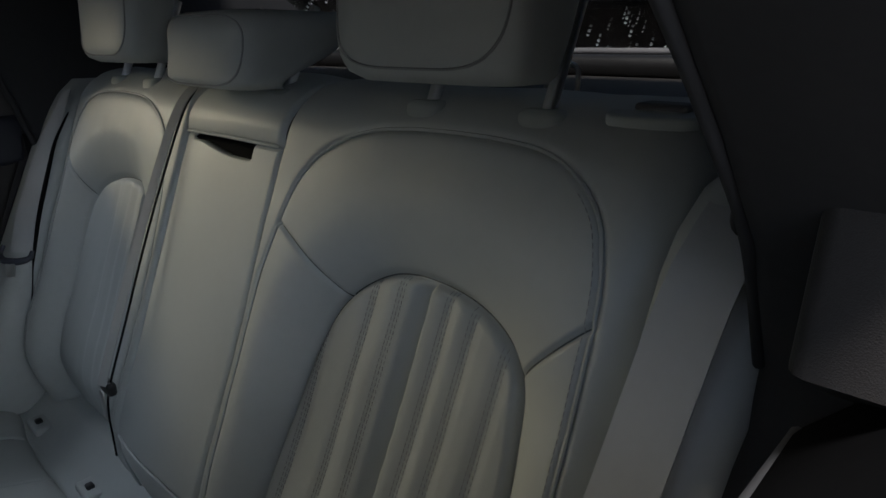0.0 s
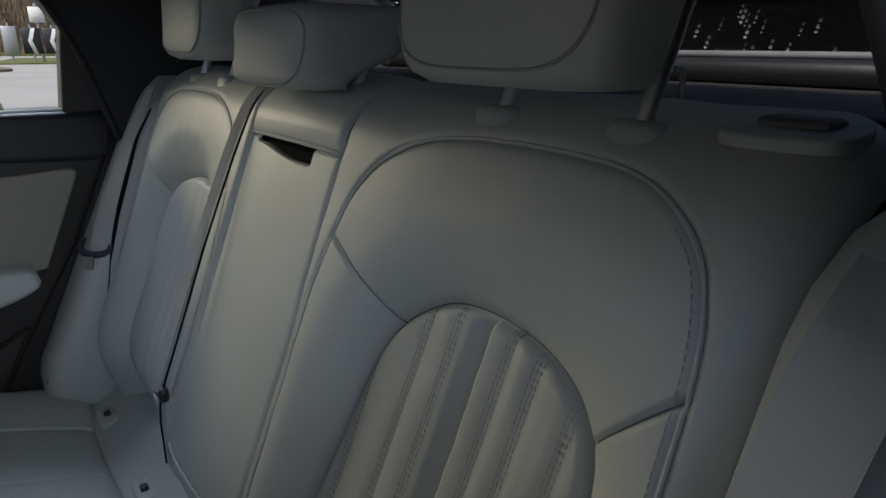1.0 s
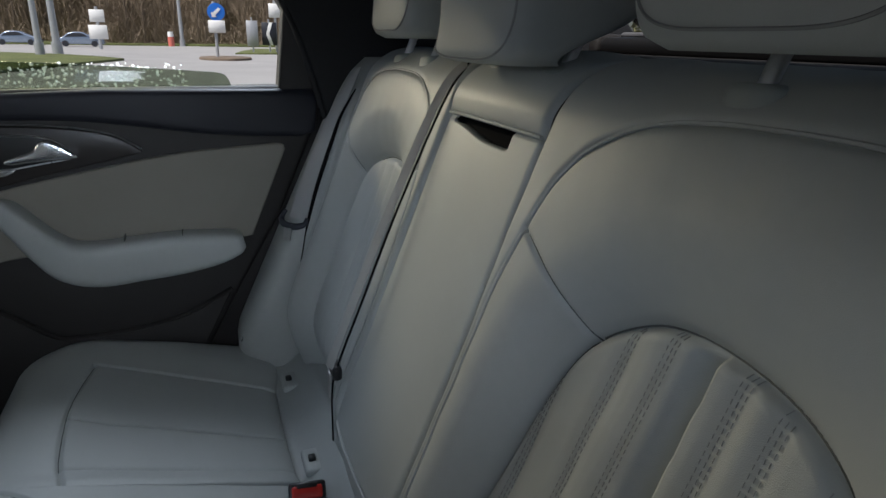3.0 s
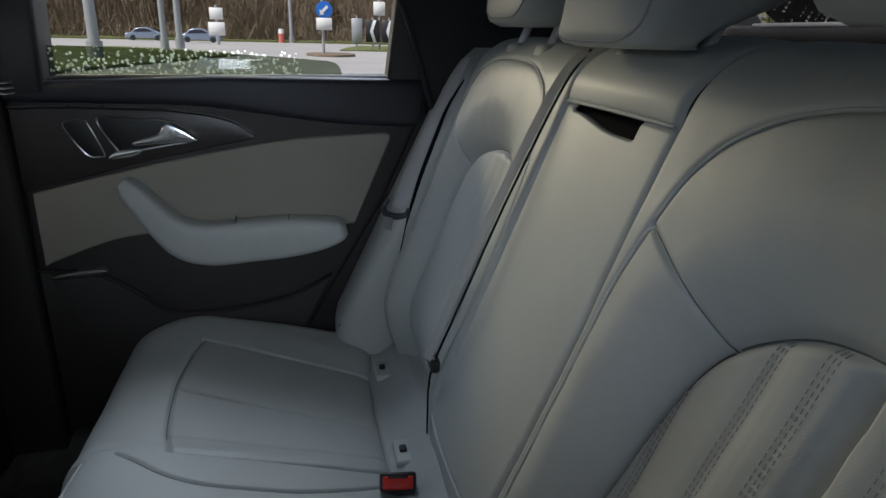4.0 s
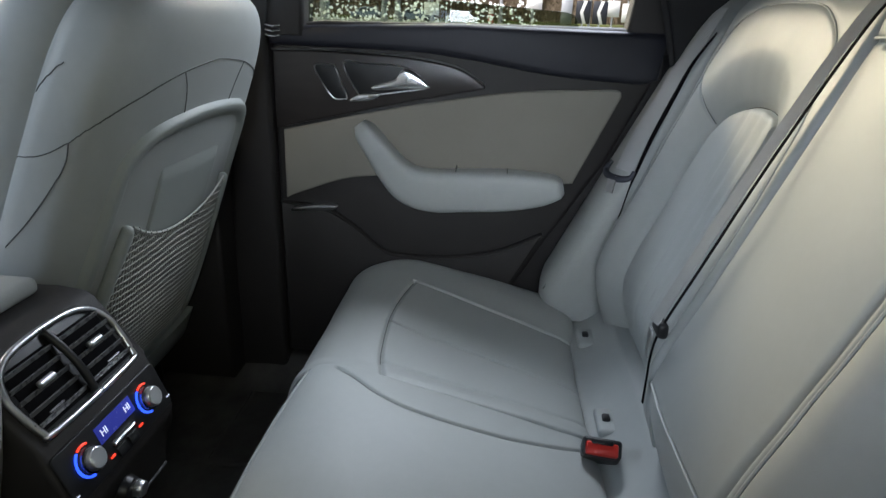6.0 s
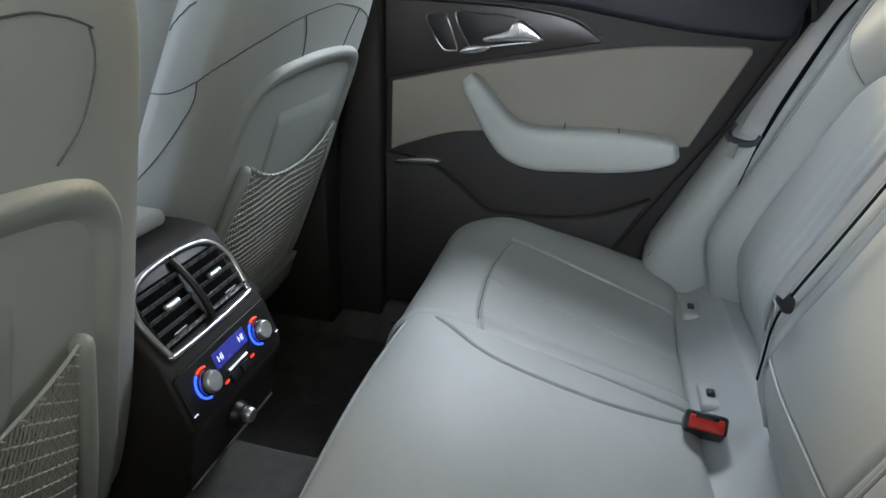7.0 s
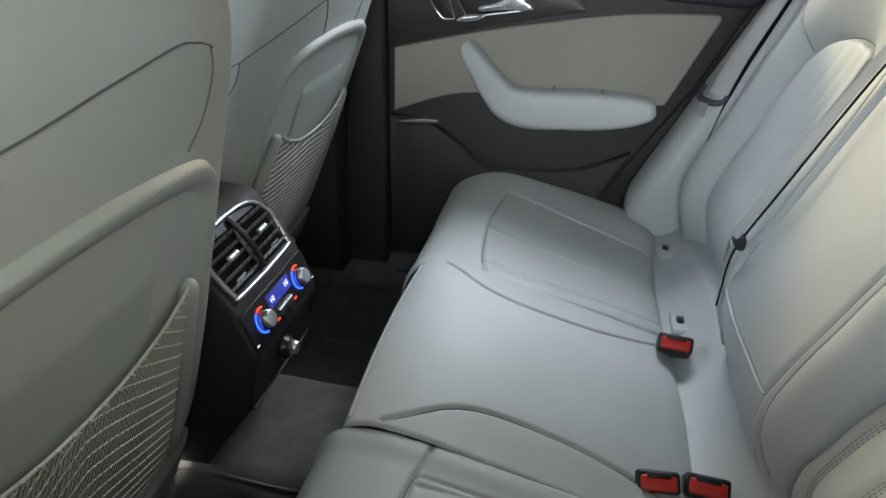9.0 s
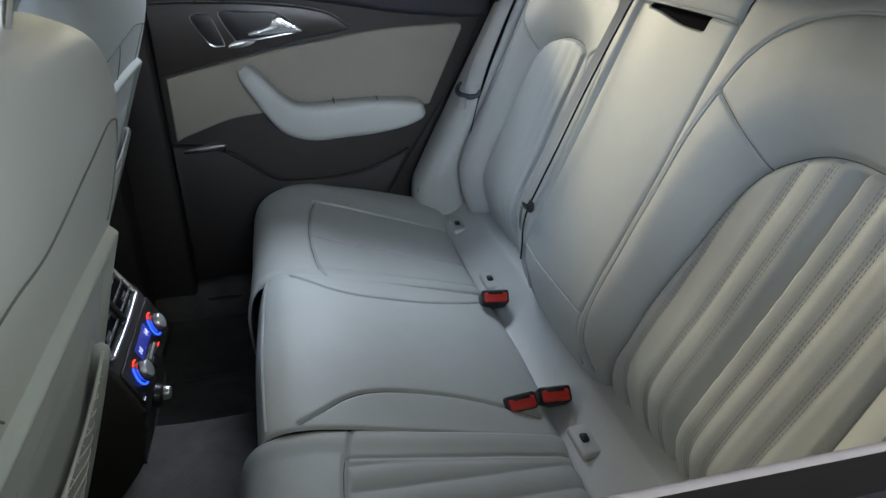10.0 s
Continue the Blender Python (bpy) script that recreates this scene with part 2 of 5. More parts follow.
def superloft(sections, n=56, power=4.0):
    """Closed rounded body: sections of (centre point, half vector u, half vector v, power)."""
    verts, faces = [], []
    for c, u, v, *p in sections:
        e = 2.0 / (p[0] if p else power)
        for k in range(n):
            a = 2 * math.pi * k / n
            ca, sa = math.cos(a), math.sin(a)
            verts.append(np.array(c) + np.array(u) * math.copysign(abs(ca)**e, ca) + np.array(v) * math.copysign(abs(sa)**e, sa))
    m = len(sections)
    for i in range(m - 1):
        faces += [(i * n + k, i * n + (k + 1) % n, (i + 1) * n + (k + 1) % n, (i + 1) * n + k) for k in range(n)]
    faces += [tuple(range(n))[::-1], tuple(range((m - 1) * n, m * n))]
    bm = bmesh.new()
    vs = [bm.verts.new(v) for v in verts]
    for f in faces:
        bm.faces.new([vs[i] for i in f])
    return bm


def cyl(p0, p1, r0, r1=None, n=24, bev=0.0):
    """A round bar from p0 to p1."""
    p0, p1 = np.array(p0, float), np.array(p1, float)
    r1 = r0 if r1 is None else r1
    d = p1 - p0
    ln = np.linalg.norm(d)
    if bev:
        pts = [p0, p0 + d * bev / ln * 0.02, p0 + d * bev / ln, p1 - d * bev / ln, p1 - d * bev / ln * 0.02, p1]
        rr = [r0 * 0.02 + max(r0 - bev, 0), max(r0 - bev, 0) + bev * 0.2, r0, r1, max(r1 - bev, 0) + bev * 0.2, max(r1 - bev, 0)]
        return tube_data(pts, rr, n)
    return tube_data([p0, p1], [r0, r1], n)


# ---- rear bench: profiles in (y, z) ----
def profile(ctrl, n=400):
    p = smooth_line(ctrl, 40)
    s = np.r_[0, np.cumsum(np.hypot(*np.diff(p, axis=0).T))]
    k = np.linspace(0, s[-1], n)
    q = np.stack([np.interp(k, s, p[:, 0]), np.interp(k, s, p[:, 1])], 1)
    t = np.gradient(q, axis=0)
    t /= np.linalg.norm(t, axis=1, keepdims=True)
    up = -1 if t[n // 4, 0] > 0.5 else 1
    return k, q, up * np.stack([t[:, 1], -t[:, 0]], 1)


BACK = profile([(-0.045, 0.300), (-0.030, 0.340), (-0.012, 0.395), (-0.006, 0.450), (-0.024, 0.515), (-0.060, 0.600), (-0.120, 0.752), (-0.178, 0.900), (-0.200, 0.943), (-0.232, 0.968), (-0.262, 0.977), (-0.298, 0.980)])
SEAT = profile([(0.030, 0.262), (0.046, 0.296), (0.10, 0.313), (0.20, 0.338), (0.30, 0.362), (0.38, 0.380), (0.435, 0.388), (0.482, 0.383), (0.512, 0.358), (0.526, 0.310), (0.527, 0.25), (0.518, 0.17), (0.502, 0.09)])
SEATMID = profile([(0.030, 0.262), (0.046, 0.296), (0.10, 0.314), (0.20, 0.342), (0.30, 0.370), (0.37, 0.388), (0.43, 0.398), (0.466, 0.397), (0.488, 0.382), (0.498, 0.34), (0.498, 0.25), (0.462, 0.17), (0.45, 0.09)])


def along(prof, s, x, w):
    """The point at arc length s across at x, lifted by w."""
    k, q, n = prof
    y = np.interp(s, k, q[:, 0]) + w * np.interp(s, k, n[:, 0])
    z = np.interp(s, k, q[:, 1]) + w * np.interp(s, k, n[:, 1])
    return np.stack([x, y, z], -1)


def s_at(prof, value, axis):
    q = prof[1][:, axis]
    if axis == 0:
        m = int(np.argmax(q))
        return np.interp(value, q[:m], prof[0][:m])
    return np.interp(value, q, prof[0])


def round_over(d, r):
    """How far a surface falls towards an edge of radius r at distance d."""
    e = np.clip(r - d, 0, r)
    return r - np.sqrt(np.maximum(r * r - e * e, 0))


ARCH = smooth_line([(0.160, 0.26), (0.172, 0.34), (0.203, 0.47), (0.208, 0.556), (0.219, 0.628), (0.230, 0.690), (0.244, 0.737), (0.263, 0.769), (0.291, 0.792), (0.322, 0.807), (0.356, 0.8135), (0.389, 0.814), (0.427, 0.8095), (0.461, 0.7995), (0.488, 0.785), (0.507, 0.765), (0.517, 0.745), (0.5225, 0.711), (0.527, 0.67), (0.528, 0.58), (0.523, 0.48), (0.512, 0.34), (0.505, 0.26)], 8)
RING = smooth_line([(0.150, 0.36), (0.143, 0.53), (0.143, 0.68), (0.147, 0.765), (0.159, 0.826), (0.173, 0.870), (0.198, 0.901), (0.235, 0.924), (0.279, 0.938), (0.335, 0.945), (0.400, 0.946), (0.450, 0.945), (0.490, 0.942), (0.522, 0.934), (0.548, 0.919), (0.566, 0.900), (0.576, 0.877), (0.583, 0.846), (0.585, 0.80), (0.587, 0.70), (0.586, 0.5), (0.580, 0.36)], 8)
VIN, VOUT = [(0.159, 0.826), (0.215, 0.799), (0.263, 0.768)], [(0.515, 0.766), (0.548, 0.792), (0.584, 0.824)]


VALLEYS = [-0.137, -0.079, -0.040, 0.027, 0.061, 0.106]


def crease_at(z, sgn):
    """Where the deep fold of the insert runs."""
    return (0.0 if sgn < 0 else -0.075) + np.interp(z, [0.36, 0.53, 0.67, 0.81], [0.358, 0.371, 0.379, 0.385])


def flutes(a, z, sgn):
    """Flat padded ribs between stitched valleys, with one deep fold that is cut on one side."""
    c = a - crease_at(z, sgn)
    gap = np.min([np.abs(c - v) for v in VALLEYS], axis=0)
    rib = 0.0026 * smooth(gap, -0.001, 0.017)
    slope = 0.040 if sgn < 0 else 0.030
    fold = np.where(c < 0, smooth(c, -slope, 0.004) ** 1.15 / smooth(np.array(0.0), -slope, 0.004) ** 1.15, 1 - smooth(c, 0.0, 0.0034))
    return rib - (0.0185 if sgn < 0 else 0.008) * fold


def outer_back_w(a, z, sgn=-1):
    arch, ring = dist_line(a, z, ARCH), dist_line(a, z, RING)
    isin = inside(a, z, ARCH)
    d = np.where(isin, -arch, arch)
    w = -0.042 * np.clip(1 - np.maximum(d, 0) / 0.075, 0, 1) ** 2.0 + 0.004 * smooth(d, 0.03, 0.12)
    w = w + np.where(isin, (0.003 + flutes(a, z, sgn)) * smooth(-d, 0.0, 0.013), 0)
    w = w - 0.0065 * np.exp(-(arch / 0.0036) ** 2) - (0.0036 if sgn < 0 else 0.0018) * np.exp(-(ring / 0.0035) ** 2)
    for v in (VIN, VOUT):
        w = w - 0.0055 * np.exp(-(dist_line(a, z, smooth_line(v, 6)) / 0.0026) ** 2)
    # the bolsters swell towards the seat's flanks
    w = w + 0.008 * np.exp(-((a - 0.175) / 0.03) ** 2) * smooth(z, 0.86, 0.6) + 0.008 * np.exp(-((a - 0.565) / 0.03) ** 2) * smooth(z, 0.9, 0.6)
    w = w - round_over(a - 0.126, 0.013) - round_over(0.628 - a, 0.045)
    # faint creases in the hide
    w = w + 0.0009 * np.sin(34 * a + 9 * z) * np.sin(23 * z - 12 * a) + 0.0004 * np.sin(88 * a - 31 * z) * np.sin(61 * z + 40 * a)
    return w


def outer_back(sgn, label, parent):
    a = np.linspace(0.1262, 0.6278, 300)
    s = np.linspace(0.0, BACK[0][-1], 380)
    A, S = np.meshgrid(a, s, indexing="ij")
    Z = np.interp(S, BACK[0], BACK[1][:, 1])
    W = outer_back_w(A, Z, sgn) - round_over(S, 0.02)
    P = along(BACK, S, sgn * A, W)
    isin, inring = inside(A, Z, ARCH), inside(A, Z, RING)
    vin = np.interp(A, [0.14, 0.159, 0.215, 0.263], [0.834, 0.826, 0.799, 0.768])
    vout = np.interp(A, [0.515, 0.548, 0.584], [0.766, 0.792, 0.824])
    reg = np.zeros(A.shape, int)
    reg[inring] = 1
    reg[inring & (A < 0.36) & (Z < vin)] = 2
    reg[inring & (A > 0.36) & (Z < vout)] = 3
    reg[isin] = 4
    sheet(P, reg, parent, {0: ("surround", LEATHER, ""), 1: ("shoulder_panel", LEATHER, ""), 2: ("inner_bolster", LEATHER, ""), 3: ("outer_bolster", LEATHER, ""), 4: ("fluted_insert", PERFORATED, "fluted pale grey leather insert")}, flip=sgn > 0)

    def on(a, z, lift=0.0):
        a, z = np.asarray(a, float), np.asarray(z, float)
        return along(BACK, s_at(BACK, z, 1), sgn * a, outer_back_w(a, z, sgn) + lift)

    part("piping", tube_data(on(RING[:, 0] + 0.0, RING[:, 1], 0.0022 if sgn < 0 else 0.0008), 0.0019 if sgn < 0 else 0.0013, 6), LEATHER, parent, "raised leather piping")
    # dark tubes paint the shade down in the seam grooves
    part("insert_seam", tube_data(on(ARCH[:, 0], ARCH[:, 1], 0.0006), 0.0012, 5), SEAMSHADE, parent)
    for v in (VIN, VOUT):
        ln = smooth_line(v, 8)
        part("cross_seam", tube_data(on(ln[:, 0], ln[:, 1], 0.0004), 0.0009, 5), SEAMSHADE, parent)
    # rows of stitches in the valleys of the insert and beside the piping
    dashes = []
    for v in VALLEYS if sgn < 0 else []:
        for off in (-0.0042, 0.0, 0.0042):
            zz = np.arange(0.335, 0.81, 0.0062)
            aa = crease_at(zz, sgn) + v + off
            ok = inside(aa, zz, ARCH) & (dist_line(aa, zz, ARCH) > 0.005)
            p0, p1 = on(aa, zz, 0.0007), on(aa, zz + 0.0038, 0.0007)
            dashes += [tube_data([q0, q1], 0.0005, 4) for q0, q1, good in zip(p0, p1, ok) if good]
    for line, shift in ((RING[112:], -0.0065),):
        t = np.gradient(line, axis=0)
        t /= np.linalg.norm(t, axis=1, keepdims=True)
        m = line - shift * np.stack([t[:, 1], -t[:, 0]], 1)
        k = np.r_[0, np.cumsum(np.hypot(*np.diff(m, axis=0).T))]
        for d in np.arange(0, k[-1], 0.0068):
            q = [(np.interp(e, k, m[:, 0]), np.interp(e, k, m[:, 1])) for e in (d, d + 0.0042)]
            dashes.append(tube_data([on(*q[0], 0.0006), on(*q[1], 0.0006)], 0.0005, 4))
    tagged(part("stitching", join(dashes), THREAD, parent, "rows of grey stitching"), kind="stuff")
    return on


def mid_back(parent):
    x = np.linspace(-0.1255, 0.1255, 170)
    s = np.linspace(0.0, BACK[0][-1], 400)
    X, S = np.meshgrid(x, s, indexing="ij")
    Z = np.interp(S, BACK[0], BACK[1][:, 1])

    def slot_of(X, Z):
        bottom = 0.8985 - 0.0125 * smooth(X, 0.09, -0.03)
        return smooth(X, -0.070, -0.058) * smooth(0.098 - X, 0.0, 0.008) * smooth(Z, bottom - 0.002, bottom + 0.001) * (Z < 0.9052)

    def w_of(X, Z, hole=True):
        w = 0.006 * (1 - (X / 0.126) ** 2) - round_over(0.126 - np.abs(X), 0.010)
        lip = 0.905
        w = w + np.where(Z > lip, 0.007 * np.sqrt(np.clip((Z - lip) / 0.02, 0, 1)), 0) * smooth(Z, 1.02, 0.93)
        low = 0.466
        w = w - np.where(Z < low, 0.004 + 0.006 * smooth(Z, low, 0.36), 0)
        w = w - 0.003 * np.exp(-((Z - low) / 0.003) ** 2) - 0.003 * np.exp(-((Z - lip) / 0.0025) ** 2)
        w = w - 0.0008 * np.sin(30 * X + 3) * np.sin(17 * Z)
        slot = slot_of(X, Z)
        return w - (0.013 * slot if hole else 0)
    W = w_of(X, Z) - round_over(S, 0.02)
    P = along(BACK, S, X, W)
    reg = np.where(Z > 0.905, 2, np.where(Z > 0.466, 1, 0))
    reg[slot_of(X, Z) > 0.25] = 3
    # the slot's floor is black, its shade put into the colour
    sheet(P, reg, parent, {0: ("lower_panel", LEATHER, ""), 1: ("folded_armrest", LEATHER, "folded-up armrest with a pull slot"), 2: ("top_flap", LEATHER, ""), 3: ("pull_slot", SHADEBLACK, "dark pull slot")}, flip=True)
    for z, name in ((0.9065, "flap_piping"), (0.466, "armrest_piping")):
        xx = np.linspace(-0.122, 0.122, 40)
        zz = np.full(40, z)
        part(name, tube_data(along(BACK, s_at(BACK, zz, 1), xx, w_of(xx, zz + 0.001) + 0.002), 0.0022, 6), LEATHER, parent)
    for sg in (-1, 1):
        zz = np.linspace(0.36, 0.955, 60)
        part("edge_piping", tube_data(along(BACK, s_at(BACK, zz, 1), np.full(60, sg * 0.1235), np.full(60, -0.007)), 0.0032, 6), LEATHER, parent)


def seat_w(a, y, amp):
    """Relief of an outer seat cushion: a across, y along."""
    cross = smooth_line([(0.215, 0.372), (0.30, 0.388), (0.42, 0.394), (0.52, 0.386), (0.60, 0.372)], 8)
    mid = smooth_line([(0.405, 0.392), (0.375, 0.2), (0.352, 0.045)], 8)
    out = smooth_line([(0.600, 0.373), (0.56, 0.2), (0.525, 0.045)], 8)
    inn = smooth_line([(0.262, 0.383), (0.256, 0.2), (0.252, 0.045)], 8)
    edge = np.interp(y, [0.04, 0.2, 0.373, 0.55], [0.525, 0.56, 0.6, 0.64])
    w = 0.012 * smooth(a, edge - 0.01, edge + 0.09) * smooth(y, 0.45, 0.2) - round_over(0.735 - a, 0.05)
    w = w + 0.004 * smooth(a, 0.255, 0.225) - round_over(a - 0.2103, 0.007)
    w = w - 0.006 * np.exp(-((a - 0.39) / 0.12) ** 2) * smooth(y, 0.42, 0.3)
    for line, d in ((cross, 0.0055), (out, 0.0055), (inn, 0.003)):
        w = w - d * np.exp(-(dist_line(a, y, line) / 0.003) ** 2)
    w = w - (0.0055 if amp < 0.5 else 0.001) * np.exp(-(dist_line(a, y, mid) / 0.003) ** 2)
    c = np.interp(y, [0.04, 0.39], [0.352, 0.405])
    u = (a - c) / 0.0425
    field = smooth(a, 0.262, 0.275) * smooth(edge - a, 0.0, 0.02) * smooth(0.385 - y, 0.0, 0.01)
    w = w + amp * 0.005 * (np.abs(np.sin(math.pi * u)) ** 0.7 - 0.6) * field
    return w + 0.0008 * np.sin(29 * a + 11 * y) * np.sin(21 * y - 8 * a)


def outer_cushion(sgn, amp, parent):
    a = np.linspace(0.2105, 0.7348, 250)
    s = np.linspace(0.0, SEAT[0][-1], 320)
    A, S = np.meshgrid(a, s, indexing="ij")
    Y = np.interp(S, SEAT[0], SEAT[1][:, 0])
    crest = SEAT[0][int(np.argmax(SEAT[1][:, 0]))]
    Ye = np.where(S > crest, 0.6, Y)
    W = seat_w(A, Ye, amp) - round_over(S, 0.015)
    # the flank beside the door is cut back at the front
    cut = 0.07 * smooth(A, 0.60, 0.735) ** 2
    P = along(SEAT, S, sgn * A, W)
    P[..., 1] -= cut * smooth(Y, 0.2, 0.5)
    mid = np.interp(Ye, [0.045, 0.2, 0.392], [0.352, 0.375, 0.405])
    edge = np.interp(Ye, [0.04, 0.2, 0.373, 0.55], [0.525, 0.56, 0.6, 0.64])
    cross = np.interp(A, [0.215, 0.30, 0.42, 0.52, 0.60], [0.372, 0.388, 0.394, 0.386, 0.372])
    reg = np.zeros(A.shape, int)
    reg[(A < edge) & (Ye < cross)] = 1
    reg[(A < edge) & (Ye < cross) & (A < mid)] = 2
    reg[(A >= edge) & (Ye < 0.5)] = 3
    reg[(Ye < cross) & (A < 0.255)] = 4
    sheet(P, reg, parent, {0: ("front_roll", LEATHER, ""), 1: ("seat_panel", PERFORATED, ""), 2: ("seat_panel", PERFORATED, ""), 3: ("side_bolster", LEATHER, ""), 4: ("inner_edge", LEATHER, "")}, flip=sgn < 0)
    lines = [[(0.262, 0.383), (0.30, 0.388), (0.42, 0.394), (0.52, 0.386), (0.60, 0.372)], [(0.600, 0.373), (0.56, 0.2), (0.525, 0.06)]]
    if sgn > 0:
        lines.append([(0.405, 0.392), (0.375, 0.2), (0.352, 0.06)])
    # cushion seams: dark tubes for the shade in each groove
    for ctrl in lines:
        ln = smooth_line(ctrl, 12)
        part("seam", tube_data(along(SEAT, s_at(SEAT, ln[:, 1], 0), sgn * ln[:, 0], seat_w(ln[:, 0], ln[:, 1], amp) + 0.0004), 0.0010, 5), SEAMSHADE, parent)


def mid_cushion(parent):
    x = np.linspace(-0.2142, 0.2142, 220)
    s = np.linspace(0.0, SEATMID[0][-1], 320)
    X, S = np.meshgrid(x, s, indexing="ij")
    Y = np.interp(S, SEATMID[0], SEATMID[1][:, 0])
    crest = SEATMID[0][int(np.argmax(SEATMID[1][:, 0]))]
    Ye = np.where(S > crest, 0.6, Y)
    line = smooth_line([(0.204, 0.440), (0.186, 0.412), (0.150, 0.36), (0.136, 0.30), (0.140, 0.20), (0.155, 0.12), (0.172, 0.06)], 8)
    A = np.abs(X)
    W = 0.010 * (1 - (A / 0.213) ** 2) - round_over(0.2145 - A, 0.006) - 0.0055 * np.exp(-(dist_line(A, Ye, line) / 0.003) ** 2)
    W = W - round_over(S, 0.015) - 0.002 * smooth(A, 0.14, 0.21) * smooth(Ye, 0.42, 0.3)
    W = W + 0.0008 * np.sin(26 * X + 7 * Y) * np.sin(19 * Y - 10 * X)
    P = along(SEATMID, S, X, W)
    bound = np.interp(Ye, line[::-1, 1], line[::-1, 0], right=1.0)
    reg = np.where((A > bound) & (Ye < 0.44), np.where(X > 0, 1, 3), np.where(Ye > 0.5, 2, 0))
    sheet(P, reg, parent, {0: ("seat_panel", LEATHER, ""), 1: ("side_panel", LEATHER, ""), 3: ("side_panel", LEATHER, ""), 2: ("front_face", LEATHER, "")})
    for sg in (-1, 1):
        ln = line[(line[:, 1] < 0.43) & (line[:, 1] > 0.06)]
        lift = 0.010 * (1 - (ln[:, 0] / 0.213) ** 2) - 0.0050 - 0.002 * smooth(ln[:, 0], 0.14, 0.21) * smooth(ln[:, 1], 0.42, 0.3)
        # dark tube painting the shade in this groove
        part("seam", tube_data(along(SEATMID, s_at(SEATMID, ln[:, 1], 0), sg * ln[:, 0], lift), 0.0010, 5), SEAMSHADE, parent)
    xx = np.linspace(-0.2, 0.2, 50)
    k = s_at(SEATMID, 0.484, 0)
    part("front_piping", tube_data(along(SEATMID, np.full(50, k), xx, 0.010 * (1 - (xx / 0.213) ** 2) + 0.0005), 0.0026, 6), LEATHER, parent)


bench = thing("rear_bench", "pale grey leather rear bench with fluted outer seats", "rear bench", (0, 0.2, 0.02))
ON = {}
for sg, nm, lb in ((-1, "outer_backrest", "fluted outer backrest of pale grey leather"), (1, "outer_backrest", "fluted outer backrest of pale grey leather")):
    ON[sg] = outer_back(sg, lb, bench)
mid_back(bench)
# the carrier behind the padding
part("carrier", rbox(-0.625, 0.625, -0.40, -0.30, 0.31, 0.955, 0.02, 2, lambda v: setattr(v.co, "y", v.co.y + (0.14 if v.co.z < 0.5 else 0))), BLACKPL, bench)

outer_cushion(1, 0.0, bench)
outer_cushion(-1, 1.0, bench)
mid_cushion(bench)
part("base", rbox(-0.72, 0.72, 0.05, 0.44, 0.05, 0.27, 0.02, 2), BLACKPL, bench)


# the leather strip between cushion and backrest, with the child-seat anchor covers
def strip_point(x, t, lift=0.0):
    return (x, 0.052 - 0.092 * t, 0.286 + 0.052 * min(t, 1.0) ** 2 + 0.03 * max(0.0, t - 1.0) + 0.003 * math.sin(9 * x) * t + lift)


strip = bench
xs_, ts_ = np.linspace(-0.66, 0.66, 140), np.linspace(0, 1.75, 36)
P = np.array([[strip_point(x, t, -0.02 * max(0, 0.12 - t) / 0.12) for t in ts_] for x in xs_])
sheet(P, np.zeros(P.shape[:2], int), strip, {0: ("leather_strip", LEATHER, "")}, flip=True)


def anchor(x):
    part("anchor_cover", rbox(x - 0.033, x + 0.033, -0.020, 0.026, 0.288, 0.3045, 0.006, 3), LEATHER, strip, "moulded grey anchor cover")
    part("anchor_hole", rbox(x - 0.008, x + 0.008, 0.004, 0.0165, 0.300, 0.3105, 0.002, 1), BLACKPL, strip, "small dark anchor opening")


for x in (-0.548, -0.232, 0.262, 0.548):
    anchor(x)


part("release_recess", plate(smooth_line([(-0.615, -0.235), (-0.600, -0.218), (-0.550, -0.216), (-0.535, -0.235), (-0.540, -0.275), (-0.560, -0.285), (-0.600, -0.283), (-0.613, -0.270)], 5, closed=True).tolist(), lambda u, v, d: (u, v, 0.9660 + 0.0017 * (-0.225 - v) / 0.01 * 0.5 + d), 0.009, 0.003), SHELL, bench, "moulded surround of the backrest release")
part("release_lever", rbox(-0.598, -0.552, -0.272, -0.243, 0.972, 0.9825, 0.004, 3), SEALGREY, bench, "dark grey backrest release lever")

# ---- side bolsters between backrest and doors ----
def side_bolster(sgn):
    b = thing("side_bolster", "pale grey leather side bolster beside the rear seat", "seat bolster", (sgn * 0.68, 0.0, 0.36))
    secs = []
    for t in np.linspace(0, 1, 24):
        z = 0.295 + 0.665 * t
        y = np.interp(z, [0.37, 0.88, 0.925, 0.96], [0.105, -0.140, -0.166, -0.205])
        back = np.interp(z, BACK[1][:, 1], BACK[1][:, 0]) - 0.05
        close = 1.0 if t < 0.86 else math.sqrt(max(0.04, 1 - ((t - 0.86) / 0.14) ** 2))
        cx, hw = (0.702, 0.075) if sgn > 0 else (0.664, 0.043)
        secs.append(((sgn * cx, (y + back) / 2 - 0.006, z), (hw * close, 0, 0), (0, (y - back) / 2, 0.0), 2.6))
    part("padding", superloft(secs, 40), LEATHER, b)
    ridge = []
    for t in np.linspace(0.03, 0.93, 24):
        z = 0.335 + 0.60 * t
        y = 0.105 - 0.245 * min(1, (z - 0.37) / 0.51) - 0.006
        ridge.append((sgn * 0.662, y - 0.013, z))
    part("seam", tube_data(ridge, 0.0012, 5), SEAMSHADE, b)
    return b


for sg in (-1, 1):
    side_bolster(sg)


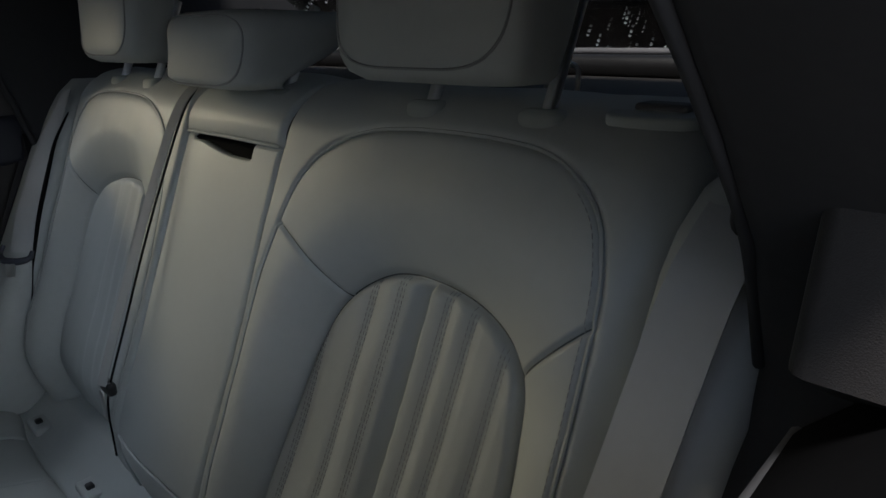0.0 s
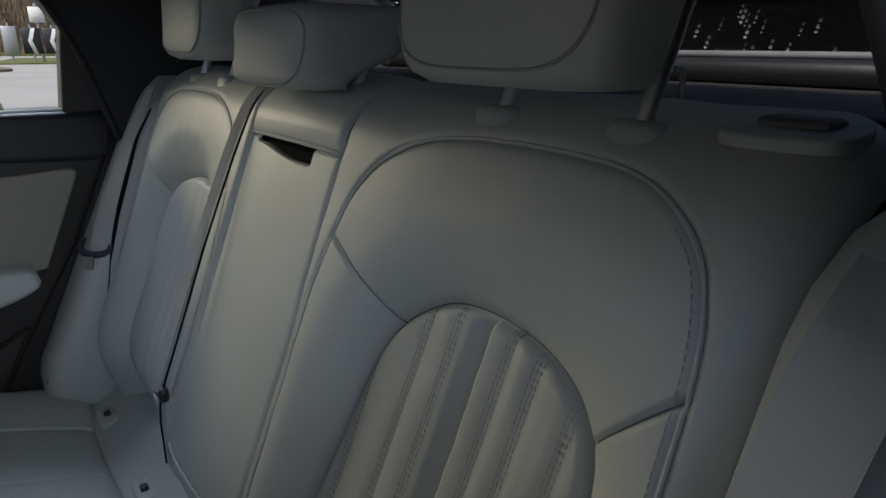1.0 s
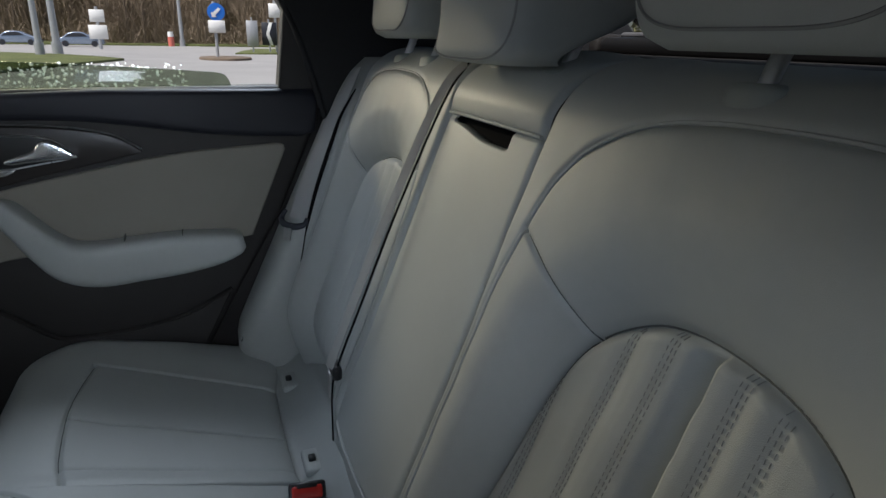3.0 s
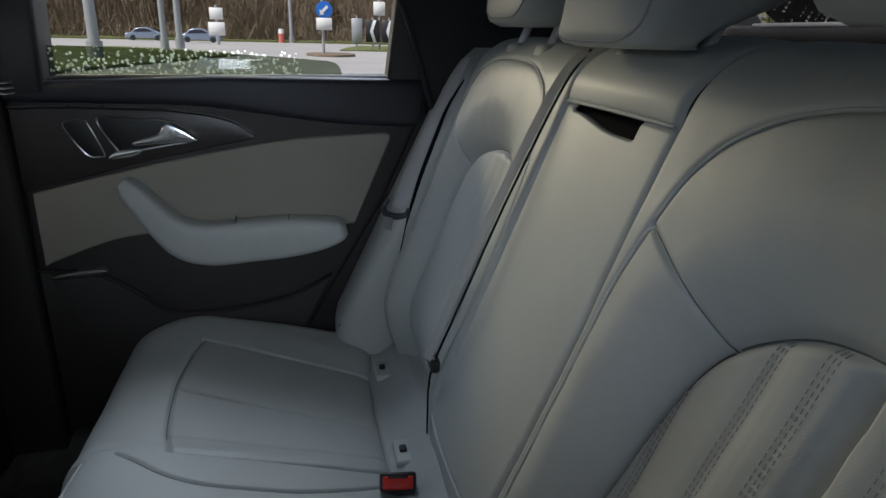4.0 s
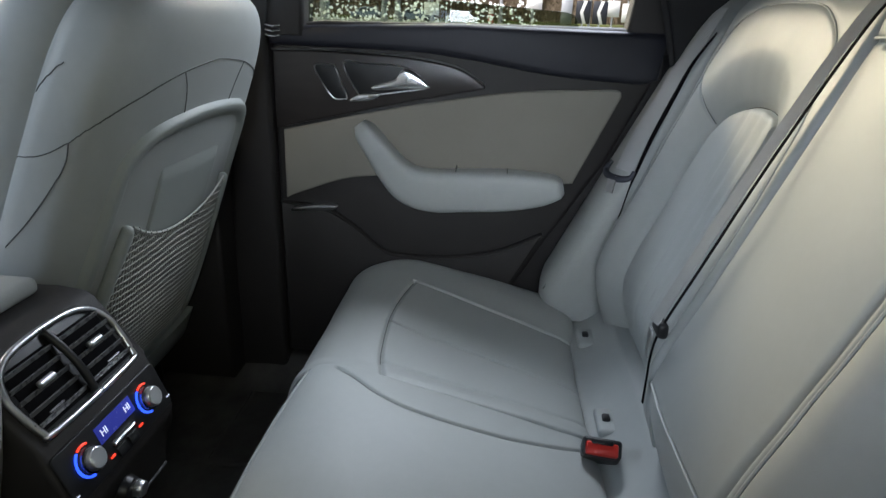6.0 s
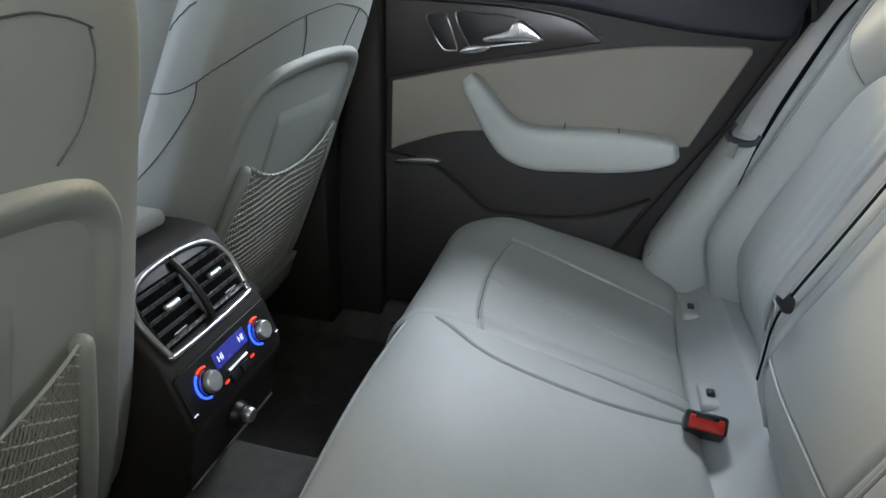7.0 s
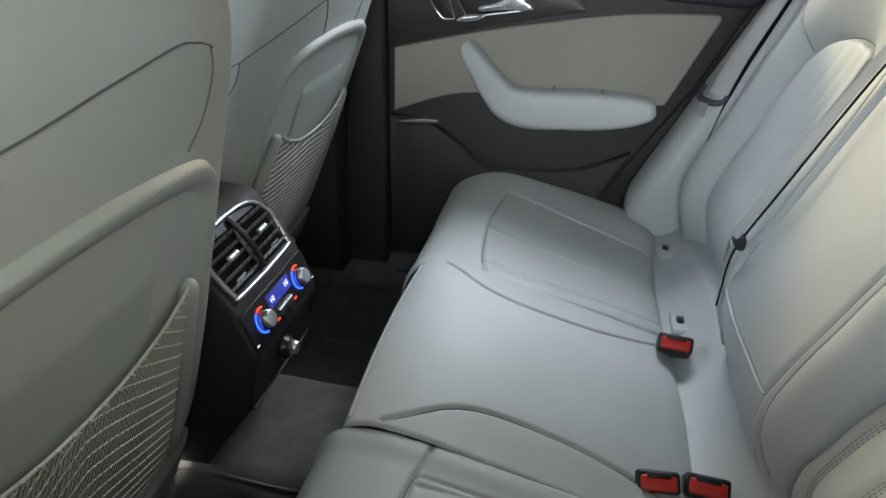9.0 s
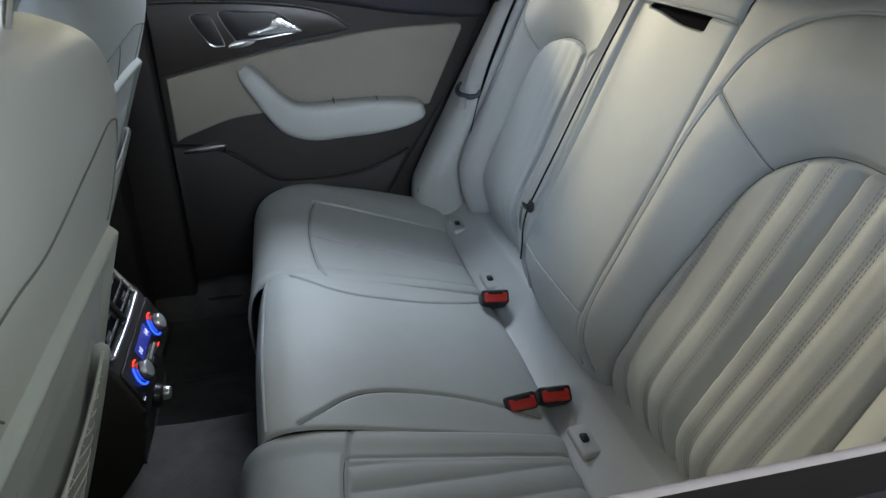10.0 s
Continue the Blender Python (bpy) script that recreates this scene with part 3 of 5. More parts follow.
# ---- belts ----
def strap(pts, width, across, thick=0.0014):
    """A flat webbing along points; across: its width direction."""
    p = smooth_line(pts, 10)
    ac = np.array(across, float)
    ac /= np.linalg.norm(ac)
    tang = np.gradient(p, axis=0)
    tang /= np.linalg.norm(tang, axis=1, keepdims=True)
    nrm = np.cross(tang, ac)
    v, f = [], []
    for q, n in zip(p, nrm):
        for i, j in ((-1, -1), (-1, 1), (1, 1), (1, -1)):
            v.append(q + ac * i * width / 2 + n * j * thick / 2)
    for i in range(len(p) - 1):
        f += [(4 * i + k, 4 * i + (k + 1) % 4, 4 * i + 4 + (k + 1) % 4, 4 * i + 4 + k) for k in range(4)]
    return v, f


def quad_plate(corners, thick):
    """A thin slab on four corners."""
    c = np.array(corners, float)
    n = np.cross(c[1] - c[0], c[3] - c[0])
    n *= thick / np.linalg.norm(n)
    return list(c) + list(c + n), [(3, 2, 1, 0), (4, 5, 6, 7), (0, 1, 5, 4), (1, 2, 6, 5), (2, 3, 7, 6), (3, 0, 4, 7)]


def side_belt(sgn):
    b = thing("seat_belt", "pale grey seat belt hanging over the side bolster", "seat belt", (sgn * 0.64, -0.1, 0.6))
    ac = (1.0 * sgn, 0.12, 0)
    if sgn < 0:
        part("webbing", strap([(-0.670, -0.190, 0.935), (-0.668, -0.150, 0.908), (-0.664, -0.122, 0.872), (-0.654, -0.076, 0.76), (-0.643, -0.022, 0.634), (-0.637, 0.020, 0.52), (-0.633, 0.055, 0.42), (-0.633, 0.06, 0.34)], 0.047, ac), LITBELT, b)
        part("belt_guide", superloft([((-0.684, -0.178, 0.925 + 0.036 * math.sin(t)), (0.020 * math.cos(t) + 0.001, 0, 0), (0, 0.026 * math.cos(t) + 0.001, 0), 2.3) for t in np.linspace(-1.5, 1.5, 14)], 24), BLACKPL, b, "black belt guide")
        return b
    # webbing on the bolster's face, between its two edges
    inner = smooth_line([(0.628, -0.060, 0.628), (0.632, -0.080, 0.692), (0.635, -0.102, 0.750), (0.638, -0.125, 0.805), (0.637, -0.147, 0.849), (0.639, -0.167, 0.890), (0.642, -0.190, 0.940)], 6)
    outer = smooth_line([(0.652, -0.030, 0.632), (0.672, -0.058, 0.700), (0.680, -0.086, 0.757), (0.683, -0.110, 0.808), (0.677, -0.133, 0.853), (0.668, -0.152, 0.888), (0.668, -0.178, 0.935)], 6)
    face = np.array([-0.25, 0.88, 0.40])
    v, f = [], []
    for p, q in zip(inner, outer):
        v += [p + face * 0.003, p + face * 0.0045, (p + q) / 2 + face * 0.0085, q + face * 0.0045, q + face * 0.003, (p + q) / 2 + face * 0.007]
    for k in range(len(inner) - 1):
        f += [(6 * k + c, 6 * k + (c + 1) % 6, 6 * k + 6 + (c + 1) % 6, 6 * k + 6 + c) for c in range(6)]
    part("webbing", (v, f), LITBELT, b)
    # a black tube added in place of the shade beside the webbing
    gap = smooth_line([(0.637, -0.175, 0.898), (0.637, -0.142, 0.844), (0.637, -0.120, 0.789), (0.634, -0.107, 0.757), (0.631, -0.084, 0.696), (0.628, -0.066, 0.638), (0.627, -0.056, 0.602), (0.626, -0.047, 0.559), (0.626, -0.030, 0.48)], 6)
    part("gap_shade", tube_data([q + np.array([-0.75, 0.6, 0.28]) * 0.0035 for q in gap], [0.0013 + 0.0030 * math.sin(math.pi * min(1, k / (0.75 * len(gap)))) ** 0.8 if k < 0.75 * len(gap) else 0.0013 for k in range(len(gap))], 8), SHADEBLACK, b, "black strip standing in for the shaded gap beside the webbing")
    lift = np.array([-0.50, 0.78, 0.36])
    bar = smooth_line([(0.674, -0.028, 0.642), (0.674, -0.018, 0.626), (0.660, -0.018, 0.617), (0.643, -0.029, 0.614), (0.632, -0.044, 0.614), (0.627, -0.058, 0.619), (0.626, -0.064, 0.632)], 5)
    part("tongue", tube_data([q + lift * 0.008 for q in bar], [0.0025 + 0.0050 * math.sin(math.pi * (0.08 + 0.84 * k / (len(bar) - 1))) for k in range(len(bar))], 10), TONGUE, b, "curved dark belt tongue")
    part("tongue_blade", quad_plate([tuple(np.array(q) + lift * 0.013) for q in ((0.650, -0.023, 0.616), (0.636, -0.036, 0.617), (0.631, -0.030, 0.584), (0.641, -0.017, 0.584))], 0.003), SATIN, b, "steel tongue blade")
    return b


for sg in (-1, 1):
    side_belt(sg)

mid_belt = thing("centre_seat_belt", "pale grey centre seat belt in the gap beside the armrest", "seat belt", (0.15, -0.1, 0.6))
part("webbing", strap([(0.152, -0.218, 0.974), (0.142, -0.172, 0.928), (0.135, -0.099, 0.779), (0.133, -0.041, 0.643), (0.133, -0.003, 0.548)], 0.016, (0.9, 0.42, 0.1)), WEBBING, mid_belt)
# black strip drawn as the shade in the gap between the seats
part("gap_shade_strip", strap([(0.146, -0.215, 0.970), (0.138, -0.176, 0.92), (0.130, -0.106, 0.775), (0.127, -0.050, 0.64), (0.127, -0.012, 0.545), (0.134, -0.006, 0.50), (0.128, -0.004, 0.464), (0.125, -0.003, 0.43)], 0.004, (1, 0.2, 0)), SHADEBLACK, mid_belt, "black strip standing in for the shaded gap by the armrest")
part("tongue", rbox(0.118, 0.156, -0.020, -0.006, 0.530, 0.552, 0.006, 3), BLACKPL, mid_belt, "black belt tongue")
part("tongue_blade", rbox(0.140, 0.156, -0.008, -0.004, 0.486, 0.532, 0.001, 1), SATIN, mid_belt, "steel tongue blade")


def buckle(x, y, z, turn, tilt):
    b = thing("belt_buckle", "black belt buckle with a red release button on the bench", "belt buckle", (x, y, z), "belt buckles")
    for nm, sh, mt, lb in (("body", rbox(-0.016, 0.016, -0.032, 0.032, -0.05, 0.012, 0.006, 3), BLACKPL, ""), ("button", rbox(-0.0145, 0.008, -0.0265, 0.0265, -0.016, 0.0150, 0.004, 3), RED, "red release button"), ("slot", rbox(0.002, 0.0125, -0.018, 0.018, 0.004, 0.0158, 0.002, 1), BLACKPL, "")):
        o = part(nm, sh, mt, None, lb)
        o.parent = b
    b.rotation_euler = (0, radians(tilt), radians(turn))
    b.scale = (0.88, 0.88, 0.95)
    return b


buckle(0.150, 0.036, 0.330, -8, -42)
buckle(-0.148, 0.088, 0.318, 6, -35)
buckle(-0.143, 0.026, 0.319, -4, -35)


# ---- rear headrests ----
def headrest(cx, half, z0, z1, yf, depth, posts, sweep=0.8, corner=0.16):
    """A padded headrest whose underside sweeps up to the rear; corner: the rounding of its front face."""
    h = thing("rear_headrest", "pale grey leather rear headrest on chrome posts", "headrest", (cx, -0.24, 0.965), "rear headrests")
    high = z1 - z0

    def shrink(t):
        q = min(1, t / corner, (1 - t) / 0.3)
        return 0.80 + 0.20 * math.sqrt(1 - (1 - q) ** 2)

    def front(z):
        t = (z - z0) / high
        q = min(1, t / (corner * 0.8), (1 - t) / 0.3)
        return yf - 0.06 * (z - z0) - 0.020 * (1 - math.sqrt(1 - (1 - q) ** 2))
    secs = []
    n = 26
    for i in range(n + 1):
        t = i / n
        z = z0 + high * t
        d = depth * (sweep + (1 - sweep) * float(smooth(np.array(t), 0.0, 0.6))) * (0.9 + 0.1 * shrink(t))
        secs.append(((cx, front(z) - d / 2, z), (half * shrink(t) * (1 + 0.04 * t), 0, 0), (0, d / 2, 0), 4.6))
    part("cushion", superloft(secs, 64), LEATHER, h)
    # the seam round the front pad
    loop = []
    for a in np.linspace(0, 2 * math.pi, 96, endpoint=False):
        ca, sa = math.cos(a), math.sin(a)
        zz = (z0 + z1) / 2 + high * 0.44 * math.copysign(abs(sa) ** 0.42, sa)
        t = (zz - z0) / high
        u = 0.90 * math.copysign(abs(ca) ** 0.42, ca)
        d = depth * (sweep + (1 - sweep) * float(smooth(np.array(t), 0.0, 0.6))) * (0.9 + 0.1 * shrink(t)) / 2
        y = front(zz) - d + d * max(0.0, 1 - abs(u) ** 4.6) ** (1 / 4.6)
        loop.append((cx + u * half * shrink(t) * (1 + 0.04 * t), y + 0.0004, zz))
    part("seam", tube_data(loop, 0.0014, 5, closed=True), THREAD, h, "stitched seam")
    for px in posts:
        part("post", cyl((cx + px, -0.222, 0.945), (cx + px, -0.286, z0 + 0.10), 0.0068), BRIGHT, h, "chrome headrest post")
        part("collar", superloft([((cx + px, -0.224, 0.950), (0.025, 0, 0), (0, 0.016, 0), 2.6), ((cx + px, -0.226, 0.968), (0.024, 0, 0), (0, 0.015, 0), 2.6), ((cx + px, -0.227, 0.973), (0.019, 0, 0), (0, 0.011, 0), 2.6), ((cx + px, -0.227, 0.9735), (0.010, 0, 0), (0, 0.008, 0), 2.2)], 28), SHELL, h, "grey post collar")
    return h


headrest(0.376, 0.108, 0.999, 1.20, -0.160, 0.100, (-0.046, 0.096))
headrest(-0.378, 0.118, 0.994, 1.21, -0.150, 0.125, (-0.099, 0.045), 0.75, 0.22)
headrest(-0.004, 0.104, 0.974, 1.068, -0.136, 0.175, (-0.062, 0.062), 0.42, 0.2)


# ---- rear shelf and rear window ----
shelf = part("rear_shelf", rbox(-0.72, 0.72, -0.90, -0.36, 0.94, 0.976, 0.012, 2), DARK)
tagged(shelf, "black rear parcel shelf", "parcel shelf", kind="structure")
blind = thing("window_blind", "black rolled rear window blind on the shelf", "window blind", (0, -0.75, 0.975))
part("cassette", rbox(-0.56, 0.56, -0.80, -0.70, 0.974, 1.010, 0.016, 3), BLACKPL, blind)
part("pull_bar", rbox(-0.53, 0.53, -0.775, -0.735, 1.008, 1.020, 0.005, 2), SEALGREY, blind, "dark grey pull bar")
for sg in (-1, 1):
    part("end_cap", rbox(sg * 0.575 - 0.018, sg * 0.575 + 0.018, -0.805, -0.695, 0.974, 1.016, 0.012, 3), DARK, blind, "black end cap")
for sg in (-1, 1):
    lp = thing("child_seat_loop", "dark metal child seat tether loop behind the rear seat", "tether loop", (sg * 0.40, -0.37, 0.98))
    part("loop", tube_data(smooth_line([(sg * 0.40 - 0.02, -0.37, 0.975), (sg * 0.40 - 0.02, -0.37, 0.998), (sg * 0.40 - 0.012, -0.37, 1.006), (sg * 0.40 + 0.012, -0.37, 1.006), (sg * 0.40 + 0.02, -0.37, 0.998), (sg * 0.40 + 0.02, -0.37, 0.975)], 6), 0.003, 6), SATIN, lp)


def drops_on(p, u, v, count, seed, nrm, size=0.0016):
    """Rain beads scattered over a pane."""
    rng = np.random.default_rng(seed)
    out = []
    for _ in range(count):
        c = np.array(p) + np.array(u) * rng.random() + np.array(v) * rng.random() ** 1.2
        r = size * (0.5 + rng.random())
        bmv, bmf = [], []
        for i, (h, k) in enumerate(((0.0, 1.0), (0.5, 0.8), (0.8, 0.35))):
            for a in range(6):
                t = a * math.pi / 3
                e1 = np.array(u) / np.linalg.norm(u)
                e2 = np.array(v) / np.linalg.norm(v)
                bmv.append(c + r * k * (math.cos(t) * e1 + math.sin(t) * e2) + np.array(nrm) * r * h)
        for i in range(2):
            bmf += [(i * 6 + a, i * 6 + (a + 1) % 6, i * 6 + 6 + (a + 1) % 6, i * 6 + 6 + a) for a in range(6)]
        bmf.append(tuple(range(12, 18)))
        out.append((bmv, bmf))
    return join(out)


rear_window = thing("window_1", "rain-flecked rear window", "window", (0, -0.8, 1.0), kind="structure")
pane = part("pane", quad_plate([(-0.62, -0.93, 0.985), (0.62, -0.93, 0.985), (0.54, -0.45, 1.245), (-0.54, -0.45, 1.245)], 0.005), TINT, rear_window)
pane.visible_shadow = False
tagged(part("rain_drops", drops_on((-0.6, -0.925, 0.99), (1.2, 0, 0), (0, 0.47, 0.254), 240, 3, (0, 0.47, -0.88), 0.0022), DROPS, rear_window, "rain beads"), kind="stuff")


# ---- doors ----
def door(sgn, full):
    dr = thing("rear_door", "dark rear door with a pale grey armrest and panel" if full else "dark rear door with its window lowered", "car door", (sgn * 0.75, 0.3, 0.1))

    def at(base):
        return lambda u, v, d: (sgn * (base - d), u, v)
    # the card below the window, with its shoulder
    body = plate([(0.71, 0.10), (0.71, 0.878), (0.60, 0.893), (0.3, 0.897), (-0.02, 0.899), (-0.115, 0.893), (-0.10, 0.80), (-0.02, 0.62), (0.10, 0.42), (0.20, 0.24), (0.32, 0.10)], at(0.80), 0.056, 0.012) if full else rbox(-0.80, -0.735, -0.10, 0.70, 0.10, 0.905, 0.010, 2, lambda v: setattr(v.co, "z", v.co.z - (0.075 if v.co.x > -0.77 and v.co.z > 0.5 else 0)))
    # near card is blacker than the far one, its shade put into colour
    part("door_card", body, DARK if full else SHADEBLACK, dr)
    if not full:
        part("window_seal", tube_data(smooth_line([(sgn * 0.738, -0.10, 0.826), (sgn * 0.737, 0.10, 0.829), (sgn * 0.737, 0.40, 0.829), (sgn * 0.737, 0.69, 0.827)], 6), 0.005, 8), SEALGREY, dr, "worn grey window seal")
        return dr
    top = smooth_line([(0.71, 0.842), (0.42, 0.838), (0.30, 0.828), (0.10, 0.80), (-0.07, 0.79)], 6)
    shoulder = plate([*top.tolist(), (-0.105, 0.80), (-0.112, 0.892), (0.3, 0.896), (0.71, 0.880)], at(0.745), 0.016, 0.014)
    part("shoulder_trim", shoulder, SHADOWBLUE, dr, "bluish black padded door top")
    wood = smooth_line([(0.705, 0.830), (0.60, 0.832), (0.42, 0.826), (0.308, 0.808), (0.249, 0.774)], 8)
    low = smooth_line([(0.249, 0.768), (0.43, 0.730), (0.705, 0.665)], 8)
    part("trim_panel", plate([*wood.tolist(), *low.tolist()], at(0.745), 0.008, 0.004), DARKGLOSS, dr, "dark gloss trim panel")
    part("chrome_strip", tube_data([(sgn * 0.7355, y, z + 0.003) for y, z in wood], 0.0021, 6), SATIN, dr, "thin chrome strip")
    ins = [*smooth_line([(0.688, 0.662), (0.43, 0.722), (0.19, 0.764), (0.02, 0.776), (-0.028, 0.777), (-0.036, 0.765)], 8).tolist(), (0.046, 0.575), (0.20, 0.56), (0.39, 0.56), *smooth_line([(0.465, 0.571), (0.56, 0.556), (0.69, 0.508)], 6).tolist()]
    part("door_insert", plate(ins, at(0.745), 0.013, 0.005), DOORGREY, dr, "grey leather door insert")
    spine = smooth_line([(0.512, 0.688, 0.012), (0.498, 0.670, 0.022), (0.470, 0.632, 0.027), (0.440, 0.592, 0.033), (0.402, 0.560, 0.042), (0.350, 0.549, 0.046), (0.28, 0.553, 0.046), (0.20, 0.558, 0.045), (0.13, 0.563, 0.037), (0.085, 0.570, 0.026), (0.068, 0.574, 0.014)], 4)
    tg = np.gradient(spine[:, :2], axis=0)
    tg /= np.linalg.norm(tg, axis=1, keepdims=True)
    part("armrest", superloft([((sgn * 0.712, y, z), (0, -tz * hh, ty * hh), (0.034 * min(1, hh / 0.022), 0, 0), 3.8) for (y, z, hh), (ty, tz) in zip(spine, tg)], 32), LEATHER, dr, "pale grey padded armrest and grip")
    for y in (0.30, 0.19):
        part("armrest_seam", rbox(min(sgn * 0.69, sgn * 0.725), max(sgn * 0.69, sgn * 0.725), y - 0.001, y + 0.001, 0.598, 0.6055, 0), SEAMSHADE, dr)
    pocket = smooth_line([(0.705, 0.495), (0.60, 0.48), (0.53, 0.44), (0.47, 0.39), (0.42, 0.378), (0.30, 0.382), (0.20, 0.402), (0.10, 0.45)], 8)
    part("map_pocket", tube_data([(sgn * 0.742, y, z) for y, z in pocket], 0.008, 8, flatten=0.8), DARK, dr, "black map pocket rim")
    part("pocket_front", plate([*pocket.tolist(), (0.20, 0.26), (0.32, 0.12), (0.70, 0.12)], at(0.745), 0.010, 0.004), DARK, dr)
    part("speaker_trim", plate(smooth_line([(0.68, 0.478), (0.66, 0.488), (0.60, 0.496), (0.572, 0.492), (0.59, 0.482), (0.64, 0.477)], 5, closed=True).tolist(), at(0.745), 0.018, 0.003), SATIN, dr, "slim metal speaker trim")
    # handle recess, lever and switch
    rec = smooth_line([(0.550, 0.810), (0.50, 0.811), (0.42, 0.806), (0.372, 0.776), (0.37, 0.766), (0.43, 0.755), (0.505, 0.744), (0.522, 0.752)], 6, closed=True)
    part("handle_recess", plate(rec.tolist(), at(0.7395), 0.0035, 0.001), BLACKPL, dr)
    part("recess_rim", tube_data([(sgn * 0.7355, y, z) for y, z in rec], 0.0018, 5, closed=True), SATIN, dr, "thin metal rim")
    sw = smooth_line([(0.612, 0.803), (0.575, 0.806), (0.567, 0.798), (0.545, 0.742), (0.553, 0.735), (0.575, 0.738), (0.60, 0.772)], 6, closed=True)
    part("switch_recess", plate(sw.tolist(), at(0.7395), 0.0035, 0.001), BLACKPL, dr)
    part("switch_rim", tube_data([(sgn * 0.7355, y, z) for y, z in sw], 0.0015, 5, closed=True), SATIN, dr, "thin metal rim")
    lever = smooth_line([(0.480, 0.758), (0.484, 0.768), (0.44, 0.782), (0.428, 0.797), (0.415, 0.803), (0.40, 0.798), (0.372, 0.780), (0.362, 0.770), (0.37, 0.765), (0.42, 0.762)], 5, closed=True)
    part("door_handle", plate(lever.tolist(), at(0.7355), 0.018, 0.006), CHROME, dr, "polished metal door handle")
    part("lock_button", plate(smooth_line([(0.535, 0.731), (0.525, 0.743), (0.50, 0.748), (0.474, 0.747), (0.49, 0.736)], 5, closed=True).tolist(), at(0.7375), 0.012, 0.004), BRIGHT, dr, "metal lock button")
    return dr


door(1, True)
door(-1, False)


def wall_plate(name, label, category, outline, sgn, base, depth, mat, r=0.008):
    o = part(name, plate(outline, lambda u, v, d: (sgn * (base - d), u, v), depth, r), mat)
    return tagged(o, label, category, kind="structure")


for sg in (1, -1):
    wall_plate("body_side", "dark car body side behind the door", "body side", [(-1.0, -0.15), (-1.0, 0.93), (-0.4, 0.93), (-0.3, 0.86), (2.1, 0.84), (2.1, -0.15)], sg, 0.86, 0.055, DARK, 0.004)
    # door window frame, pillars and body side
    wall_plate("window_frame_rear", "black rear door window frame", "window frame", [(-0.03, 0.893), (-0.05, 1.05), (0.02, 1.20), (0.02, 1.30), (-0.45, 1.30), (-0.45, 0.85), (-0.11, 0.85)], sg, 0.79, 0.05, DARK)
    if sg > 0:
        edge = [(-0.122, 0.835), (-0.095, 0.93), (-0.062, 1.03), (0.00, 1.14), (0.09, 1.23)]
    else:
        edge = [(-0.135, 0.84), (-0.078, 0.93), (-0.012, 0.992), (0.048, 1.042), (0.20, 1.16)]
    wall_plate("pillar_rear", "black rear roof pillar trim", "pillar", [*edge, (0.10, 1.31), (-0.62, 1.31), (-0.95, 0.98), (-0.95, 0.30), *([(-0.14, 0.30)] if sg > 0 else [(0.16, 0.10), (0.16, 0.34), (0.07, 0.50), (-0.02, 0.65), (-0.10, 0.765), (-0.128, 0.80)])], sg, 0.79, 0.088, PILLAR, 0.012)
    if sg < 0:
        edge = [(y - 0.008, z) for y, z in edge]
    part("pillar_seal", tube_data([(sg * 0.703, y + 0.003, z) for y, z in smooth_line(edge, 8)], 0.006 if sg > 0 else 0.004, 8), PILLAR)
    tagged(bpy.context.scene.collection.objects[-1], "black rubber door seal along the pillar", "door seal", kind="structure")
    # unseen rail, hung low to cut the window light above the backrests
    wall_plate("roof_rail_light_cut", "unseen dark roof rail, set low to cut light off the headrests", "roof rail", [(-0.30, 1.195), (0.70, 1.205), (1.30, 1.215), (1.30, 1.30), (-0.30, 1.30)], sg, 0.79, 0.085, DARK, 0.012)
    wall_plate("pillar_middle", "black middle pillar trim beside the front seat", "pillar", [(0.632, 0.86), (0.626, 1.02), (0.60, 1.31), (0.74, 1.31), (0.80, 0.90), (0.84, 0.05), (0.71, 0.05), (0.71, 0.86)], sg, 0.80, 0.075, DARK, 0.012)
    wall_plate("body_side_front", "dark front door inner panel", "door panel", [(0.80, 0.05), (0.80, 0.90), (2.0, 0.86), (2.0, 0.05)], sg, 0.82, 0.06, DARK, 0.012)
    wall_plate("sill", "dark door sill", "sill", [(-0.3, -0.10), (-0.3, 0.06), (2.0, 0.05), (2.0, -0.10)], sg, 0.80, 0.09, DARK, 0.012)
    wall_plate("pillar_front", "dark windscreen pillar", "pillar", [(2.05, 0.86), (1.95, 0.86), (1.28, 1.24), (1.26, 1.31), (1.36, 1.31)], sg, 0.78, 0.10, DARK, 0.012)
    # added block that stops light between front seat and door
    wall_plate("front_door_light_block", "dark block added at the front door to keep light off the sill", "door armrest", [(0.82, 0.06), (0.82, 0.64), (1.70, 0.60), (1.70, 0.06)], sg, 0.77, 0.125, DARK, 0.02)
    w = thing("window_2", "rain-flecked side window" if sg > 0 else "side window", "window", (sg * 0.76, 0.3, 0.9), kind="structure")
    if sg > 0:
        p = part("pane", plate([(0.70, 0.86), (0.70, 0.949), *smooth_line([(0.643, 0.948), (0.393, 0.943), (0.141, 0.929), (0.085, 0.924), (0.070, 0.915), (0.064, 0.90)], 6).tolist(), (0.06, 0.86)], lambda u, v, d: (0.770 - d, u, v), 0.005, 0.001), SIDEGLASS, w, "lowered tinted side pane")
        p.visible_shadow = False
        tagged(part("rain_drops", drops_on((0.771, 0.15, 0.897), (0, 0.52, 0), (0, 0, 0.046), 330, 5, (1, 0, 0), 0.0026), DROPS, w, "rain beads"), kind="stuff")
